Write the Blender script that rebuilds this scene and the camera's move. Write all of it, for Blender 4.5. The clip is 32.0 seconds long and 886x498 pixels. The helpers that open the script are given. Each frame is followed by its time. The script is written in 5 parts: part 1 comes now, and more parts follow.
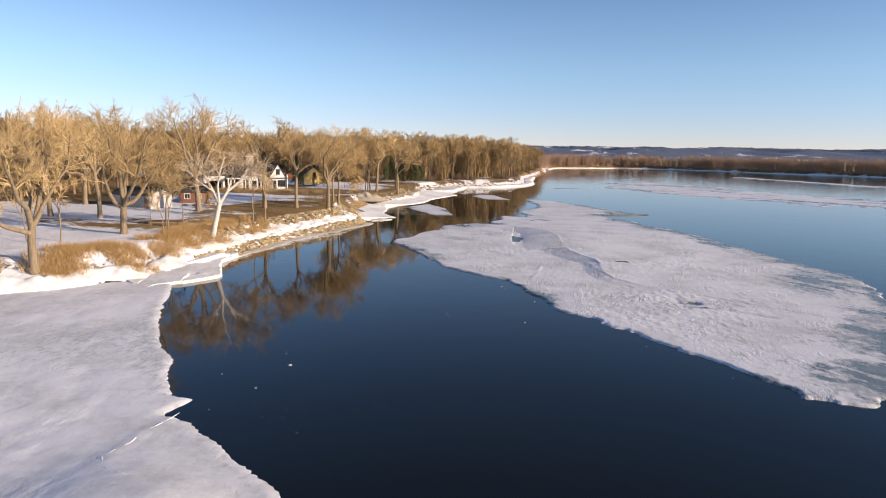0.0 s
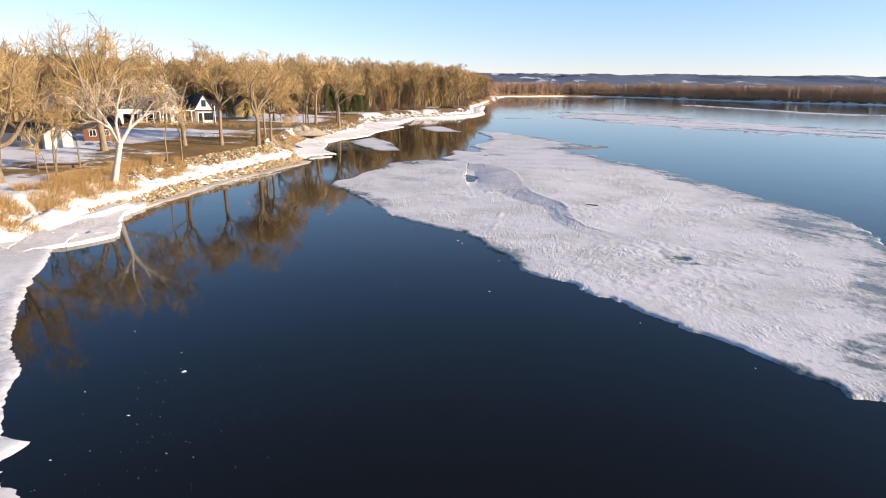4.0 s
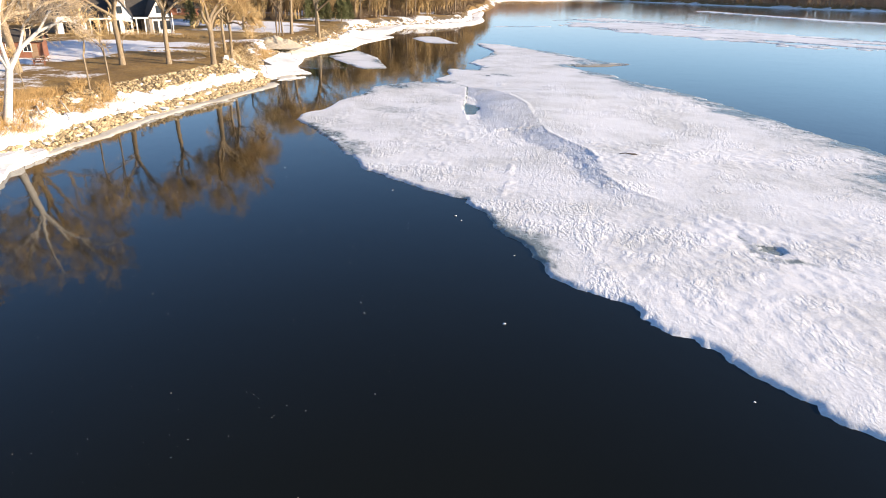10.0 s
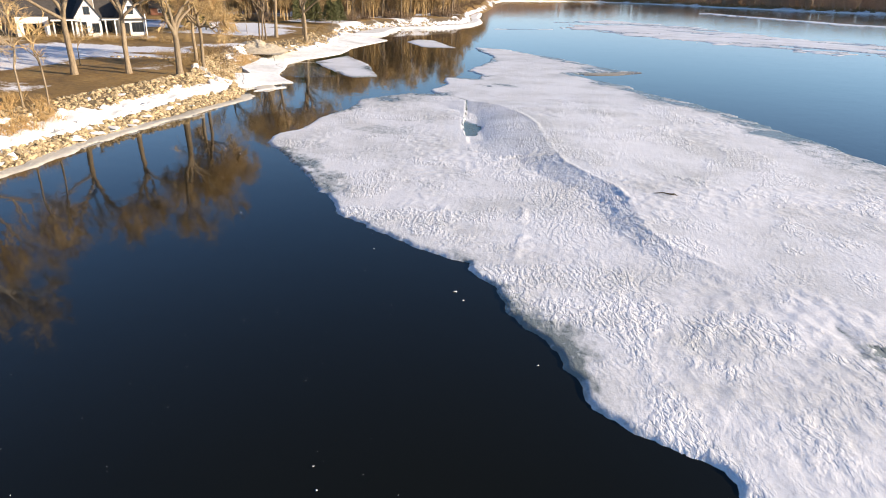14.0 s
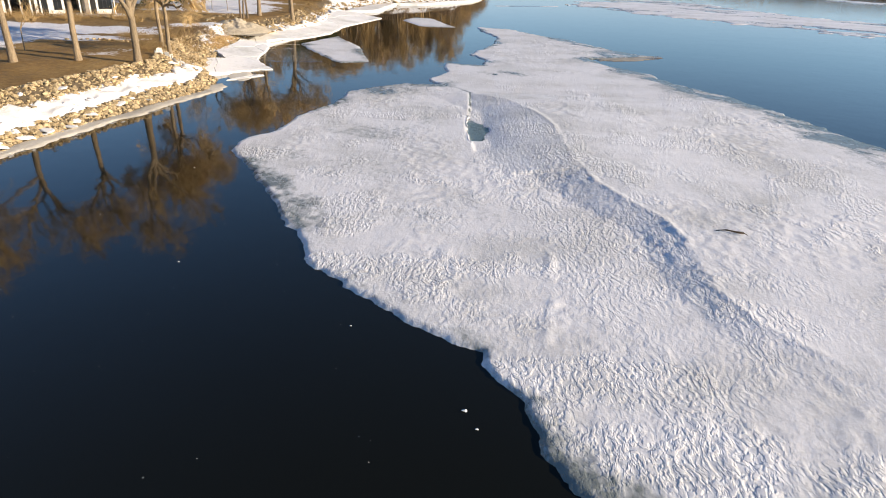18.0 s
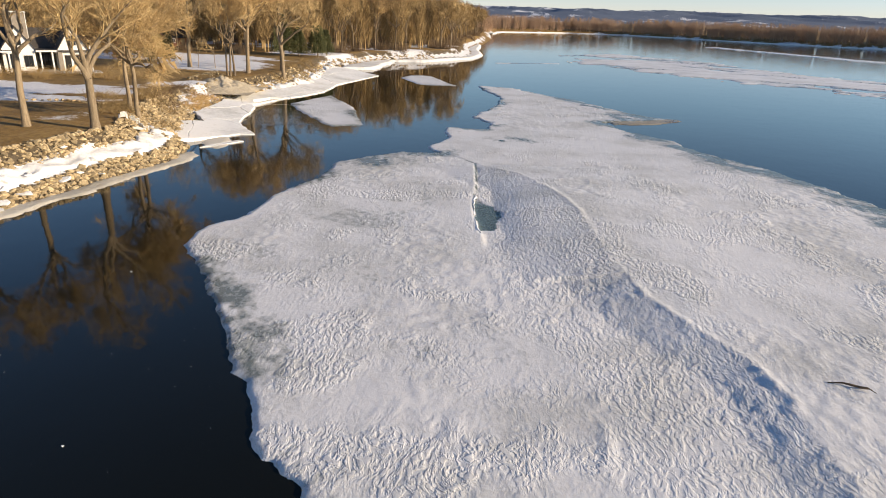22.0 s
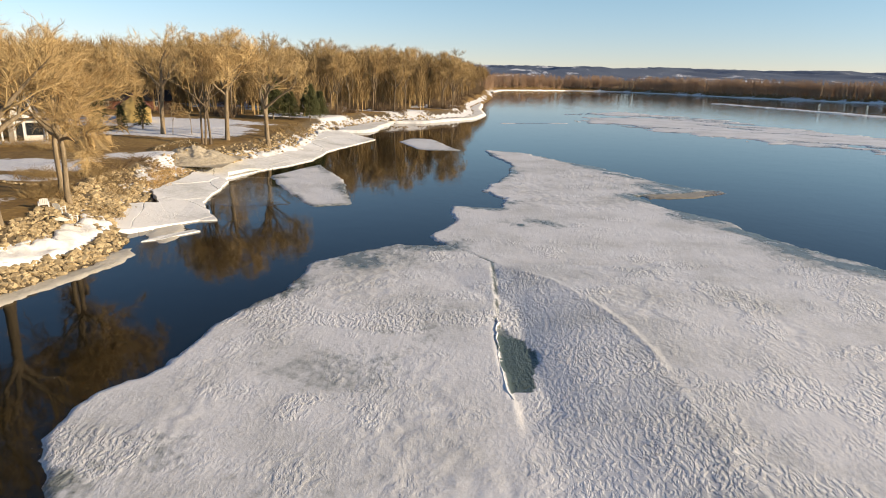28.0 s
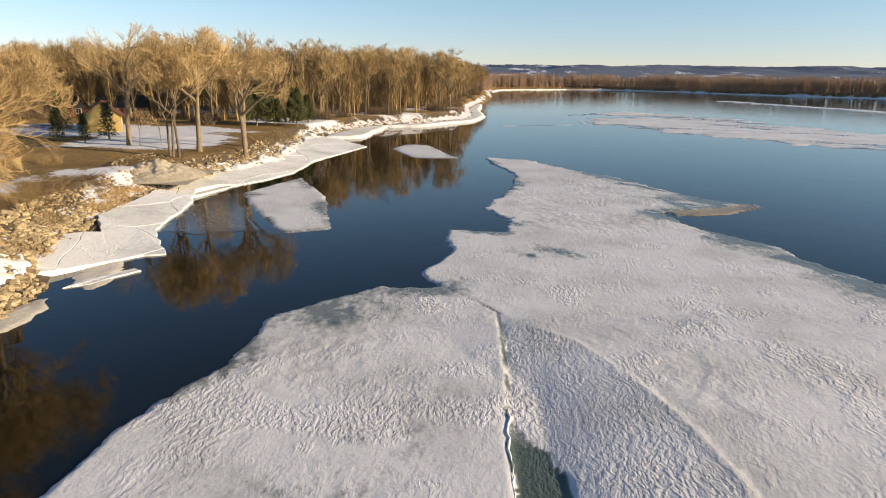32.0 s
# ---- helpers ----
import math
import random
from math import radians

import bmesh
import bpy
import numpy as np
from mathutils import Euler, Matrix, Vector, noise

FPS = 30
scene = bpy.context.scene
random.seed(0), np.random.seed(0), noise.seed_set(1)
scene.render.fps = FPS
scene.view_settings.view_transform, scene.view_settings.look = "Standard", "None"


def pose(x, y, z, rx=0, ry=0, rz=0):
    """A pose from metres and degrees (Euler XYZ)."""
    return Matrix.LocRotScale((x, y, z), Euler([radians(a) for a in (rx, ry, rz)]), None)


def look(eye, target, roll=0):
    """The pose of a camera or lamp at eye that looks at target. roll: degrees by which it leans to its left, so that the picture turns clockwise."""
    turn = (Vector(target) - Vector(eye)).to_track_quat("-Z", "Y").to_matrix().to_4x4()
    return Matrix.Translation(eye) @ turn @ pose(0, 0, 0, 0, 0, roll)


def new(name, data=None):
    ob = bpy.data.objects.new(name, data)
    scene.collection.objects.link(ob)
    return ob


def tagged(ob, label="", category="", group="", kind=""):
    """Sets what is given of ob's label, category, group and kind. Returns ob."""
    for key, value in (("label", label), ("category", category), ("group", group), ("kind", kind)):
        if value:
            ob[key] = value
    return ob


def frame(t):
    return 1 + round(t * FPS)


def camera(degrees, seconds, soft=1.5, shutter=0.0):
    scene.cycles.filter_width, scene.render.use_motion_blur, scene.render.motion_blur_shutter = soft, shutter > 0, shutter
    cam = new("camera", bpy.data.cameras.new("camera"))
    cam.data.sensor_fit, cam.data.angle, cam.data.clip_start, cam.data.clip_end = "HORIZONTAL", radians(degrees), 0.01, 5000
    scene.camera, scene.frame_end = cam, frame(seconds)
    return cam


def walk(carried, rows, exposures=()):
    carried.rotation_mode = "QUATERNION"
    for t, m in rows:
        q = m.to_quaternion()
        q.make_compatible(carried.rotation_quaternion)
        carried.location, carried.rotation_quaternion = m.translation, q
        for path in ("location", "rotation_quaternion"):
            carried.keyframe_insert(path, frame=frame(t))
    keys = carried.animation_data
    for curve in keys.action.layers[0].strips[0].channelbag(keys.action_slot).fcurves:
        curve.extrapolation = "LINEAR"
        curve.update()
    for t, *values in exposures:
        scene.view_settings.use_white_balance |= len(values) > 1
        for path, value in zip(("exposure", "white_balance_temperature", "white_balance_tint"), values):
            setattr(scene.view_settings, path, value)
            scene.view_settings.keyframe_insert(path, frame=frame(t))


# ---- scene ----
cam = camera(68.9, 32.0, soft=1.0)
PATH = [
    (0, look((1.38, 12.25, 14.90), (0.523, 22.104, 13.417), 0.91)),
    (0.5, look((1.23, 13.66, 14.87), (0.523, 23.524, 13.395), 0.89)),
    (1, look((1.11, 15.07, 14.85), (0.561, 24.950, 13.380), 0.86)),
    (1.5, look((1.00, 16.50, 14.84), (0.621, 26.379, 13.371), 0.82)),
    (2, look((0.92, 17.92, 14.84), (0.701, 27.793, 13.248), 0.78)),
    (2.5, look((0.85, 19.36, 14.84), (0.763, 29.184, 12.990), 0.75)),
    (3, look((0.79, 20.80, 14.84), (0.711, 30.576, 12.759), 0.71)),
    (3.5, look((0.74, 22.24, 14.85), (0.677, 31.973, 12.548), 0.69)),
    (5.5, look((0.67, 28.08, 14.90), (0.640, 37.565, 11.727), 0.68)),
    (6, look((0.67, 29.56, 14.92), (0.648, 38.964, 11.531), 0.70)),
    (6.5, look((0.67, 31.03, 14.94), (0.661, 40.366, 11.344), 0.72)),
    (7, look((0.68, 32.52, 14.95), (0.678, 41.773, 11.171), 0.75)),
    (7.5, look((0.69, 34.00, 14.97), (0.697, 43.240, 11.142), 0.79)),
    (8, look((0.70, 35.49, 14.98), (0.718, 44.730, 11.161), 0.82)),
    (8.5, look((0.72, 36.98, 15.00), (0.740, 46.220, 11.173), 0.86)),
    (9, look((0.73, 38.47, 15.01), (0.762, 47.717, 11.192), 0.90)),
    (9.5, look((0.74, 39.97, 15.02), (0.784, 49.211, 11.202), 0.95)),
    (10, look((0.76, 41.46, 15.03), (0.805, 50.708, 11.214), 0.99)),
    (10.5, look((0.77, 42.96, 15.03), (0.824, 52.207, 11.225), 1.03)),
    (11, look((0.78, 44.46, 15.04), (0.841, 53.704, 11.234), 1.07)),
    (11.5, look((0.78, 45.95, 15.05), (0.855, 55.201, 11.239), 1.11)),
    (12, look((0.79, 47.45, 15.05), (0.867, 56.695, 11.238), 1.15)),
    (12.5, look((0.79, 48.94, 15.05), (0.875, 58.188, 11.238), 1.19)),
    (13, look((0.78, 50.43, 15.05), (0.879, 59.680, 11.238), 1.23)),
    (13.5, look((0.78, 51.92, 15.05), (0.879, 61.168, 11.233), 1.26)),
    (14, look((0.77, 53.41, 15.04), (0.876, 62.653, 11.228), 1.30)),
    (14.5, look((0.75, 54.89, 15.04), (0.868, 64.136, 11.224), 1.34)),
    (16.5, look((0.65, 60.78, 15.01), (0.794, 69.913, 10.939), 1.49)),
    (17, look((0.62, 62.24, 15.00), (0.765, 71.330, 10.837), 1.53)),
    (17.5, look((0.58, 63.69, 14.99), (0.733, 72.785, 10.832), 1.57)),
    (18, look((0.54, 65.14, 14.98), (0.697, 74.244, 10.848), 1.61)),
    (18.5, look((0.50, 66.58, 14.97), (0.659, 75.739, 10.961), 1.65)),
    (19, look((0.45, 68.01, 14.96), (0.618, 77.245, 11.119), 1.70)),
    (19.5, look((0.40, 69.44, 14.95), (0.575, 78.774, 11.362), 1.74)),
    (20, look((0.35, 70.86, 14.94), (0.530, 80.265, 11.538), 1.78)),
    (20.5, look((0.30, 72.28, 14.94), (0.481, 81.678, 11.521), 1.83)),
    (21, look((0.25, 73.69, 14.93), (0.430, 83.086, 11.510), 1.86)),
    (21.5, look((0.19, 75.09, 14.92), (0.379, 84.487, 11.500), 1.90)),
    (22, look((0.14, 76.49, 14.92), (0.328, 85.883, 11.491), 1.92)),
    (22.5, look((0.09, 77.88, 14.92), (0.277, 87.279, 11.498), 1.94)),
    (23, look((0.04, 79.27, 14.91), (0.227, 88.664, 11.491), 1.96)),
    (23.5, look((-0.00, 80.65, 14.91), (0.179, 90.052, 11.505), 1.96)),
    (24, look((-0.05, 82.03, 14.91), (0.134, 91.436, 11.523), 1.94)),
    (24.5, look((-0.09, 83.40, 14.91), (0.092, 92.828, 11.574), 1.92)),
    (25, look((-0.12, 84.78, 14.92), (0.055, 94.219, 11.630), 1.88)),
    (25.5, look((-0.15, 86.15, 14.92), (0.022, 95.612, 11.700), 1.82)),
    (27.5, look((-0.19, 91.63, 14.96), (-0.036, 101.235, 12.177), 1.44)),
    (28, look((-0.17, 93.01, 14.97), (-0.027, 102.652, 12.332), 1.31)),
    (28.5, look((-0.15, 94.39, 14.98), (-0.007, 104.038, 12.353), 1.17)),
    (29, look((-0.11, 95.78, 14.99), (0.025, 105.424, 12.353), 1.02)),
    (29.5, look((-0.06, 97.18, 15.00), (0.073, 106.824, 12.369), 0.88)),
    (30, look((0.01, 98.59, 15.01), (0.135, 108.233, 12.379), 0.75)),
    (30.5, look((0.09, 100.01, 15.02), (0.216, 109.655, 12.389), 0.64)),
    (31, look((0.19, 101.44, 15.03), (0.315, 111.091, 12.397), 0.57)),
    (31.5, look((0.30, 102.90, 15.04), (0.434, 112.543, 12.402), 0.54)),
    (32, look((0.44, 104.37, 15.04), (0.576, 114.015, 12.404), 0.58)),
]
walk(cam, PATH, exposures=[(0, 0.22, 6750, 17), (3, 0.36, 6750, 17), (6, 0.92, 6650, 12), (9, 0.96, 6700, 12), (13, 0.80, 6600, 12), (17, 0.64, 6700, 10), (19, 0.47, 6800, 10),
                           (22, 0.29, 6950, 10), (25, 0.22, 7100, 9), (28, 0.22, 7300, 9), (32, 0.22, 7300, 9)])

# ---- world, sun ----
SUN_AZIMUTH, SUN_ELEVATION = 107.0, 16.0      # clockwise from +y, and above the horizon
world = bpy.data.worlds.new("world")
scene.world = world
world.use_nodes = True
sky = world.node_tree.nodes.new("ShaderNodeTexSky")
sky.sky_type, sky.sun_disc = "NISHITA", False
sky.sun_elevation, sky.sun_rotation = radians(SUN_ELEVATION), radians(SUN_AZIMUTH)
sky.air_density, sky.dust_density, sky.ozone_density, sky.altitude = 0.8, 0.0, 2.2, 300
background = world.node_tree.nodes["Background"]
background.inputs["Strength"].default_value = 0.142
tint = world.node_tree.nodes.new("ShaderNodeMix")
tint.data_type, tint.blend_type = "RGBA", "MULTIPLY"
tint.inputs[0].default_value = 1.0
world.node_tree.links.new(sky.outputs[0], tint.inputs[6])
height = world.node_tree.nodes.new("ShaderNodeSeparateXYZ")
world.node_tree.links.new(world.node_tree.nodes.new("ShaderNodeTexCoord").outputs["Generated"], height.inputs[0])
haze = world.node_tree.nodes.new("ShaderNodeValToRGB")
haze.color_ramp.interpolation = "EASE"
haze.color_ramp.elements[0].position, haze.color_ramp.elements[0].color = 0.0, (0.77, 0.75, 0.94, 1)
haze.color_ramp.elements[1].position, haze.color_ramp.elements[1].color = 0.36, (0.63, 0.80, 0.92, 1)
middle_air = haze.color_ramp.elements.new(0.14)
middle_air.color = (0.88, 0.95, 0.99, 1)
zenith = haze.color_ramp.elements.new(1.0)
zenith.color = (0.42, 0.54, 0.66, 1)
world.node_tree.links.new(height.outputs[2], haze.inputs[0])
world.node_tree.links.new(haze.outputs[0], tint.inputs[7])
world.node_tree.links.new(tint.outputs[2], background.inputs["Color"])
sun = new("sun", bpy.data.lights.new("sun", "SUN"))
sun.data.energy, sun.data.angle, sun.data.color = 5.6, radians(0.6), (1.0, 0.84, 0.64)
a, e = radians(SUN_AZIMUTH), radians(SUN_ELEVATION)
sun.matrix_world = look((0, 0, 60), (-math.sin(a) * math.cos(e) * 9, -math.cos(a) * math.cos(e) * 9, 60 - 9 * math.sin(e)))


# ---- noise in numpy ----
def value_noise(x, y, seed):
    xi, yi = np.floor(x), np.floor(y)
    u, v = x - xi, y - yi
    u, v = u * u * (3 - 2 * u), v * v * (3 - 2 * v)

    def corner(i, j):
        n = np.sin((xi + i) * 127.1 + (yi + j) * 311.7 + seed * 74.7) * 43758.5453
        return n - np.floor(n)

    low = corner(0, 0) * (1 - u) + corner(1, 0) * u
    high = corner(0, 1) * (1 - u) + corner(1, 1) * u
    return (low * (1 - v) + high * v) * 2 - 1


def fbm(x, y, size, octaves=4, seed=0, gain=0.5):
    total, amount = 0, 1.0
    for n in range(octaves):
        total = total + amount * value_noise(x / size, y / size, seed + 13 * n)
        size, amount = size / 2.03, amount * gain
    return total


def step(a, b, v):
    t = np.clip((v - a) / (b - a), 0, 1)
    return t * t * (3 - 2 * t)


def line_distance(x, y, points):
    """Distance to an open line, the side of it (positive to its left) and the length along it."""
    best = np.full(np.shape(x), 1e9)
    side, along, gone = np.zeros(np.shape(x)), np.zeros(np.shape(x)), 0.0
    for (ax, ay), (bx, by) in zip(points[:-1], points[1:]):
        dx, dy = bx - ax, by - ay
        long = math.hypot(dx, dy)
        t = np.clip(((x - ax) * dx + (y - ay) * dy) / long**2, 0, 1)
        d = np.hypot(x - ax - t * dx, y - ay - t * dy)
        near = d < best
        cross = (dx * (y - ay) - dy * (x - ax)) / long
        best = np.where(near, d, best)
        side = np.where(near, cross, side)
        along = np.where(near, gone + t * long, along)
        gone += long
    return best, np.sign(side), along


def ring_distance(x, y, points):
    """Signed distance to a closed outline, positive inside."""
    closed = list(points) + [points[0]]
    inside = np.zeros(np.shape(x), bool)
    for (ax, ay), (bx, by) in zip(closed[:-1], closed[1:]):
        if ay != by:
            inside ^= ((ay > y) != (by > y)) & (x < (bx - ax) * (y - ay) / (by - ay) + ax)
    return line_distance(x, y, closed)[0] * np.where(inside, 1, -1)


# ---- materials ----
def node_material(name, rough=0.8, metal=0.0, specular=0.5):
    m = bpy.data.materials.new(name)
    m.use_nodes = True
    p = m.node_tree.nodes["Principled BSDF"]
    p.inputs["Roughness"].default_value, p.inputs["Metallic"].default_value = rough, metal
    p.inputs["Specular IOR Level"].default_value = specular
    return m, m.node_tree.nodes, m.node_tree.links, p


def noise_node(nodes, links, where, size, detail=5.0, rough=0.6, stretch=None):
    n = nodes.new("ShaderNodeTexNoise")
    n.inputs["Scale"].default_value, n.inputs["Detail"].default_value, n.inputs["Roughness"].default_value = 1.0 / size, detail, rough
    if stretch:
        s = nodes.new("ShaderNodeMapping")
        s.inputs["Scale"].default_value = stretch[:3]
        s.inputs["Rotation"].default_value = (0, 0, radians(stretch[3]) if len(stretch) > 3 else 0)
        links.new(where, s.inputs["Vector"])
        where = s.outputs[0]
    links.new(where, n.inputs["Vector"])
    return n.outputs["Fac"]


def ramp(nodes, links, fac, stops):
    r = nodes.new("ShaderNodeValToRGB")
    while len(r.color_ramp.elements) < len(stops):
        r.color_ramp.elements.new(0.5)
    for el, (at, c) in zip(r.color_ramp.elements, stops):
        el.position, el.color = at, (*c, 1) if len(c) == 3 else c
    links.new(fac, r.inputs["Fac"])
    return r.outputs["Color"]


def mixed(nodes, links, fac, a, b, blend="MIX"):
    m = nodes.new("ShaderNodeMix")
    m.data_type, m.blend_type = "RGBA", blend
    for key, v in (("Factor", fac), ("A", a), ("B", b)):
        at = [i for i in m.inputs if i.name == key and i.type == ("VALUE" if key == "Factor" else "RGBA")][0]
        if isinstance(v, tuple):
            at.default_value = (*v, 1)
        elif isinstance(v, float):
            at.default_value = v
        else:
            links.new(v, at)
    return [o for o in m.outputs if o.type == "RGBA"][0]


def calc(nodes, links, op, a, b, c=None):
    m = nodes.new("ShaderNodeMath")
    m.operation = op
    for k, v in enumerate((a, b) if c is None else (a, b, c)):
        if isinstance(v, (int, float)):
            m.inputs[k].default_value = v
        else:
            links.new(v, m.inputs[k])
    return m.outputs[0]


def bump(nodes, links, p, height, strength=0.5, distance=0.05):
    b = nodes.new("ShaderNodeBump")
    b.inputs["Strength"].default_value, b.inputs["Distance"].default_value = strength, distance
    links.new(height, b.inputs["Height"])
    links.new(b.outputs[0], p.inputs["Normal"])


def surface(name, dark, light, size=0.5, rough=0.85, relief=0.02, fine=0.06, vary=0.12, metal=0.0, specular=0.4, stretch=None, island=False):
    """A worn surface: two colours mixed by coarse and fine noise, a tint by object, and fine relief."""
    m, nodes, links, p = node_material(name, rough, metal, specular)
    where = nodes.new("ShaderNodeTexCoord").outputs["Object"]
    coarse = noise_node(nodes, links, where, size, 4, 0.6, stretch)
    small = noise_node(nodes, links, where, fine, 4, 0.65, stretch)
    fac = calc(nodes, links, "MULTIPLY_ADD", small, 0.5, calc(nodes, links, "MULTIPLY", coarse, 0.5))
    colour = ramp(nodes, links, fac, [(0.33, dark), (0.67, light)])
    info = nodes.new("ShaderNodeNewGeometry").outputs["Random Per Island"] if island else nodes.new("ShaderNodeObjectInfo").outputs["Random"]
    tint = calc(nodes, links, "MULTIPLY_ADD", info, 2 * vary, 1 - vary)
    hsv = nodes.new("ShaderNodeHueSaturation")
    links.new(tint, hsv.inputs["Value"])
    links.new(colour, hsv.inputs["Color"])
    links.new(hsv.outputs[0], p.inputs["Base Color"])
    if relief:
        bump(nodes, links, p, fac, 0.6, relief)
    return m


def attribute(nodes, name):
    n = nodes.new("ShaderNodeAttribute")
    n.attribute_name = name
    return n.outputs["Fac"]


def ice_material(name, snow=(0.77, 0.765, 0.775), wet=(0.20, 0.22, 0.205), rough=0.7, grain=0.20, relief=0.042, scale=0.22):
    """Wind-packed snow on ice, scaled by the wind in patches; the point attribute "wet" gives where thin grey ice shows through."""
    m, nodes, links, p = node_material(name, rough, 0, 0.35)
    where = nodes.new("ShaderNodeNewGeometry").outputs["Position"]
    broad = noise_node(nodes, links, where, 8.0, 5, 0.62)
    ripple = noise_node(nodes, links, where, 0.40, 3, 0.6, (1.0, 0.65, 1.0, 24))
    drift = nodes.new("ShaderNodeVectorMath")
    drift.operation = "MULTIPLY_ADD"
    warp = nodes.new("ShaderNodeTexNoise")
    warp.inputs["Scale"].default_value, warp.inputs["Detail"].default_value = 0.45, 3.0
    links.new(where, warp.inputs["Vector"]), links.new(warp.outputs["Color"], drift.inputs[0]), links.new(where, drift.inputs[2])
    drift.inputs[1].default_value = (0.9, 0.9, 0.0)
    scales = noise_node(nodes, links, drift.outputs[0], scale, 2.6, 0.6, (1.0, 0.55, 1.0, -32))
    swell = noise_node(nodes, links, where, 1.3, 2, 0.5, (1.0, 0.5, 1.0, -20))
    fine = noise_node(nodes, links, where, grain, 5, 0.7)
    patch = noise_node(nodes, links, where, 4.2, 4, 0.6)
    grey = tuple(c * f for c, f in zip(snow, (0.71, 0.71, 0.68)))
    base = ramp(nodes, links, calc(nodes, links, "MULTIPLY_ADD", fine, 0.35, calc(nodes, links, "MULTIPLY", broad, 0.65)), [(0.36, grey), (0.54, snow)])
    soak = calc(nodes, links, "ADD", attribute(nodes, "wet"), calc(nodes, links, "MULTIPLY_ADD", fine, 0.6, -0.30))
    soak = calc(nodes, links, "ADD", soak, calc(nodes, links, "MULTIPLY_ADD", ripple, 1.5, -0.75))
    mask = ramp(nodes, links, soak, [(0.30, (0, 0, 0)), (0.95, (1, 1, 1))])
    pool = ramp(nodes, links, calc(nodes, links, "SUBTRACT", attribute(nodes, "wet"), 1.0), [(0.30, (0, 0, 0)), (0.50, (1, 1, 1))])
    colour = mixed(nodes, links, pool, mixed(nodes, links, mask, base, wet), (0.10, 0.128, 0.108))
    links.new(colour, p.inputs["Base Color"])
    links.new(calc(nodes, links, "MULTIPLY_ADD", mask, -0.45, rough), p.inputs["Roughness"])
    lumps = ramp(nodes, links, noise_node(nodes, links, drift.outputs[0], 0.75, 3, 0.6, (1.0, 0.6, 1.0, -14)), [(0.44, (0, 0, 0)), (0.56, (1, 1, 1))])
    rougher = ramp(nodes, links, patch, [(0.40, (0.05, 0.05, 0.05)), (0.54, (0.16, 0.16, 0.16)), (0.68, (0.5, 0.5, 0.5))])
    edged = ramp(nodes, links, scales, [(0.43, (0, 0, 0)), (0.57, (1, 1, 1))])
    rougher = calc(nodes, links, "ADD", rougher, attribute(nodes, "crust"))
    crust = calc(nodes, links, "MULTIPLY", calc(nodes, links, "MULTIPLY_ADD", edged, 0.8, scales), rougher)
    height = calc(nodes, links, "MULTIPLY_ADD", fine, 0.40, calc(nodes, links, "MULTIPLY_ADD", lumps, calc(nodes, links, "MULTIPLY_ADD", patch, 0.8, -0.24), calc(nodes, links, "MULTIPLY_ADD", swell, 0.35, crust)))
    bump(nodes, links, p, height, 1.0, relief)
    return m


def water_material():
    m, nodes, links, p = node_material("river_water", 0.045, 0, 0.37)
    where = nodes.new("ShaderNodeNewGeometry").outputs["Position"]
    silt = noise_node(nodes, links, where, 30.0, 3, 0.5)
    links.new(ramp(nodes, links, silt, [(0.3, (0.0056, 0.0058, 0.0033)), (0.7, (0.0072, 0.0073, 0.0040))]), p.inputs["Base Color"])
    p.inputs["IOR"].default_value = 1.333
    wave = noise_node(nodes, links, where, 1.1, 3, 0.5, (1.0, 0.6, 1.0, 30))
    swell = noise_node(nodes, links, where, 6.0, 2, 0.5)
    place = nodes.new("ShaderNodeSeparateXYZ")
    links.new(where, place.inputs[0])
    out = calc(nodes, links, "MULTIPLY_ADD", place.outputs[1], 0.5, place.outputs[0])
    out = calc(nodes, links, "MULTIPLY_ADD", silt, 120.0, out)
    wind = nodes.new("ShaderNodeMapRange")
    for k, v in enumerate((240.0, 420.0, 0.34, 1.8)):
        wind.inputs[k + 1].default_value = v
    links.new(out, wind.inputs[0])
    bump(nodes, links, p, calc(nodes, links, "MULTIPLY", calc(nodes, links, "MULTIPLY_ADD", swell, 1.5, wave), wind.outputs[0]), 1.0, 0.02)
    return m


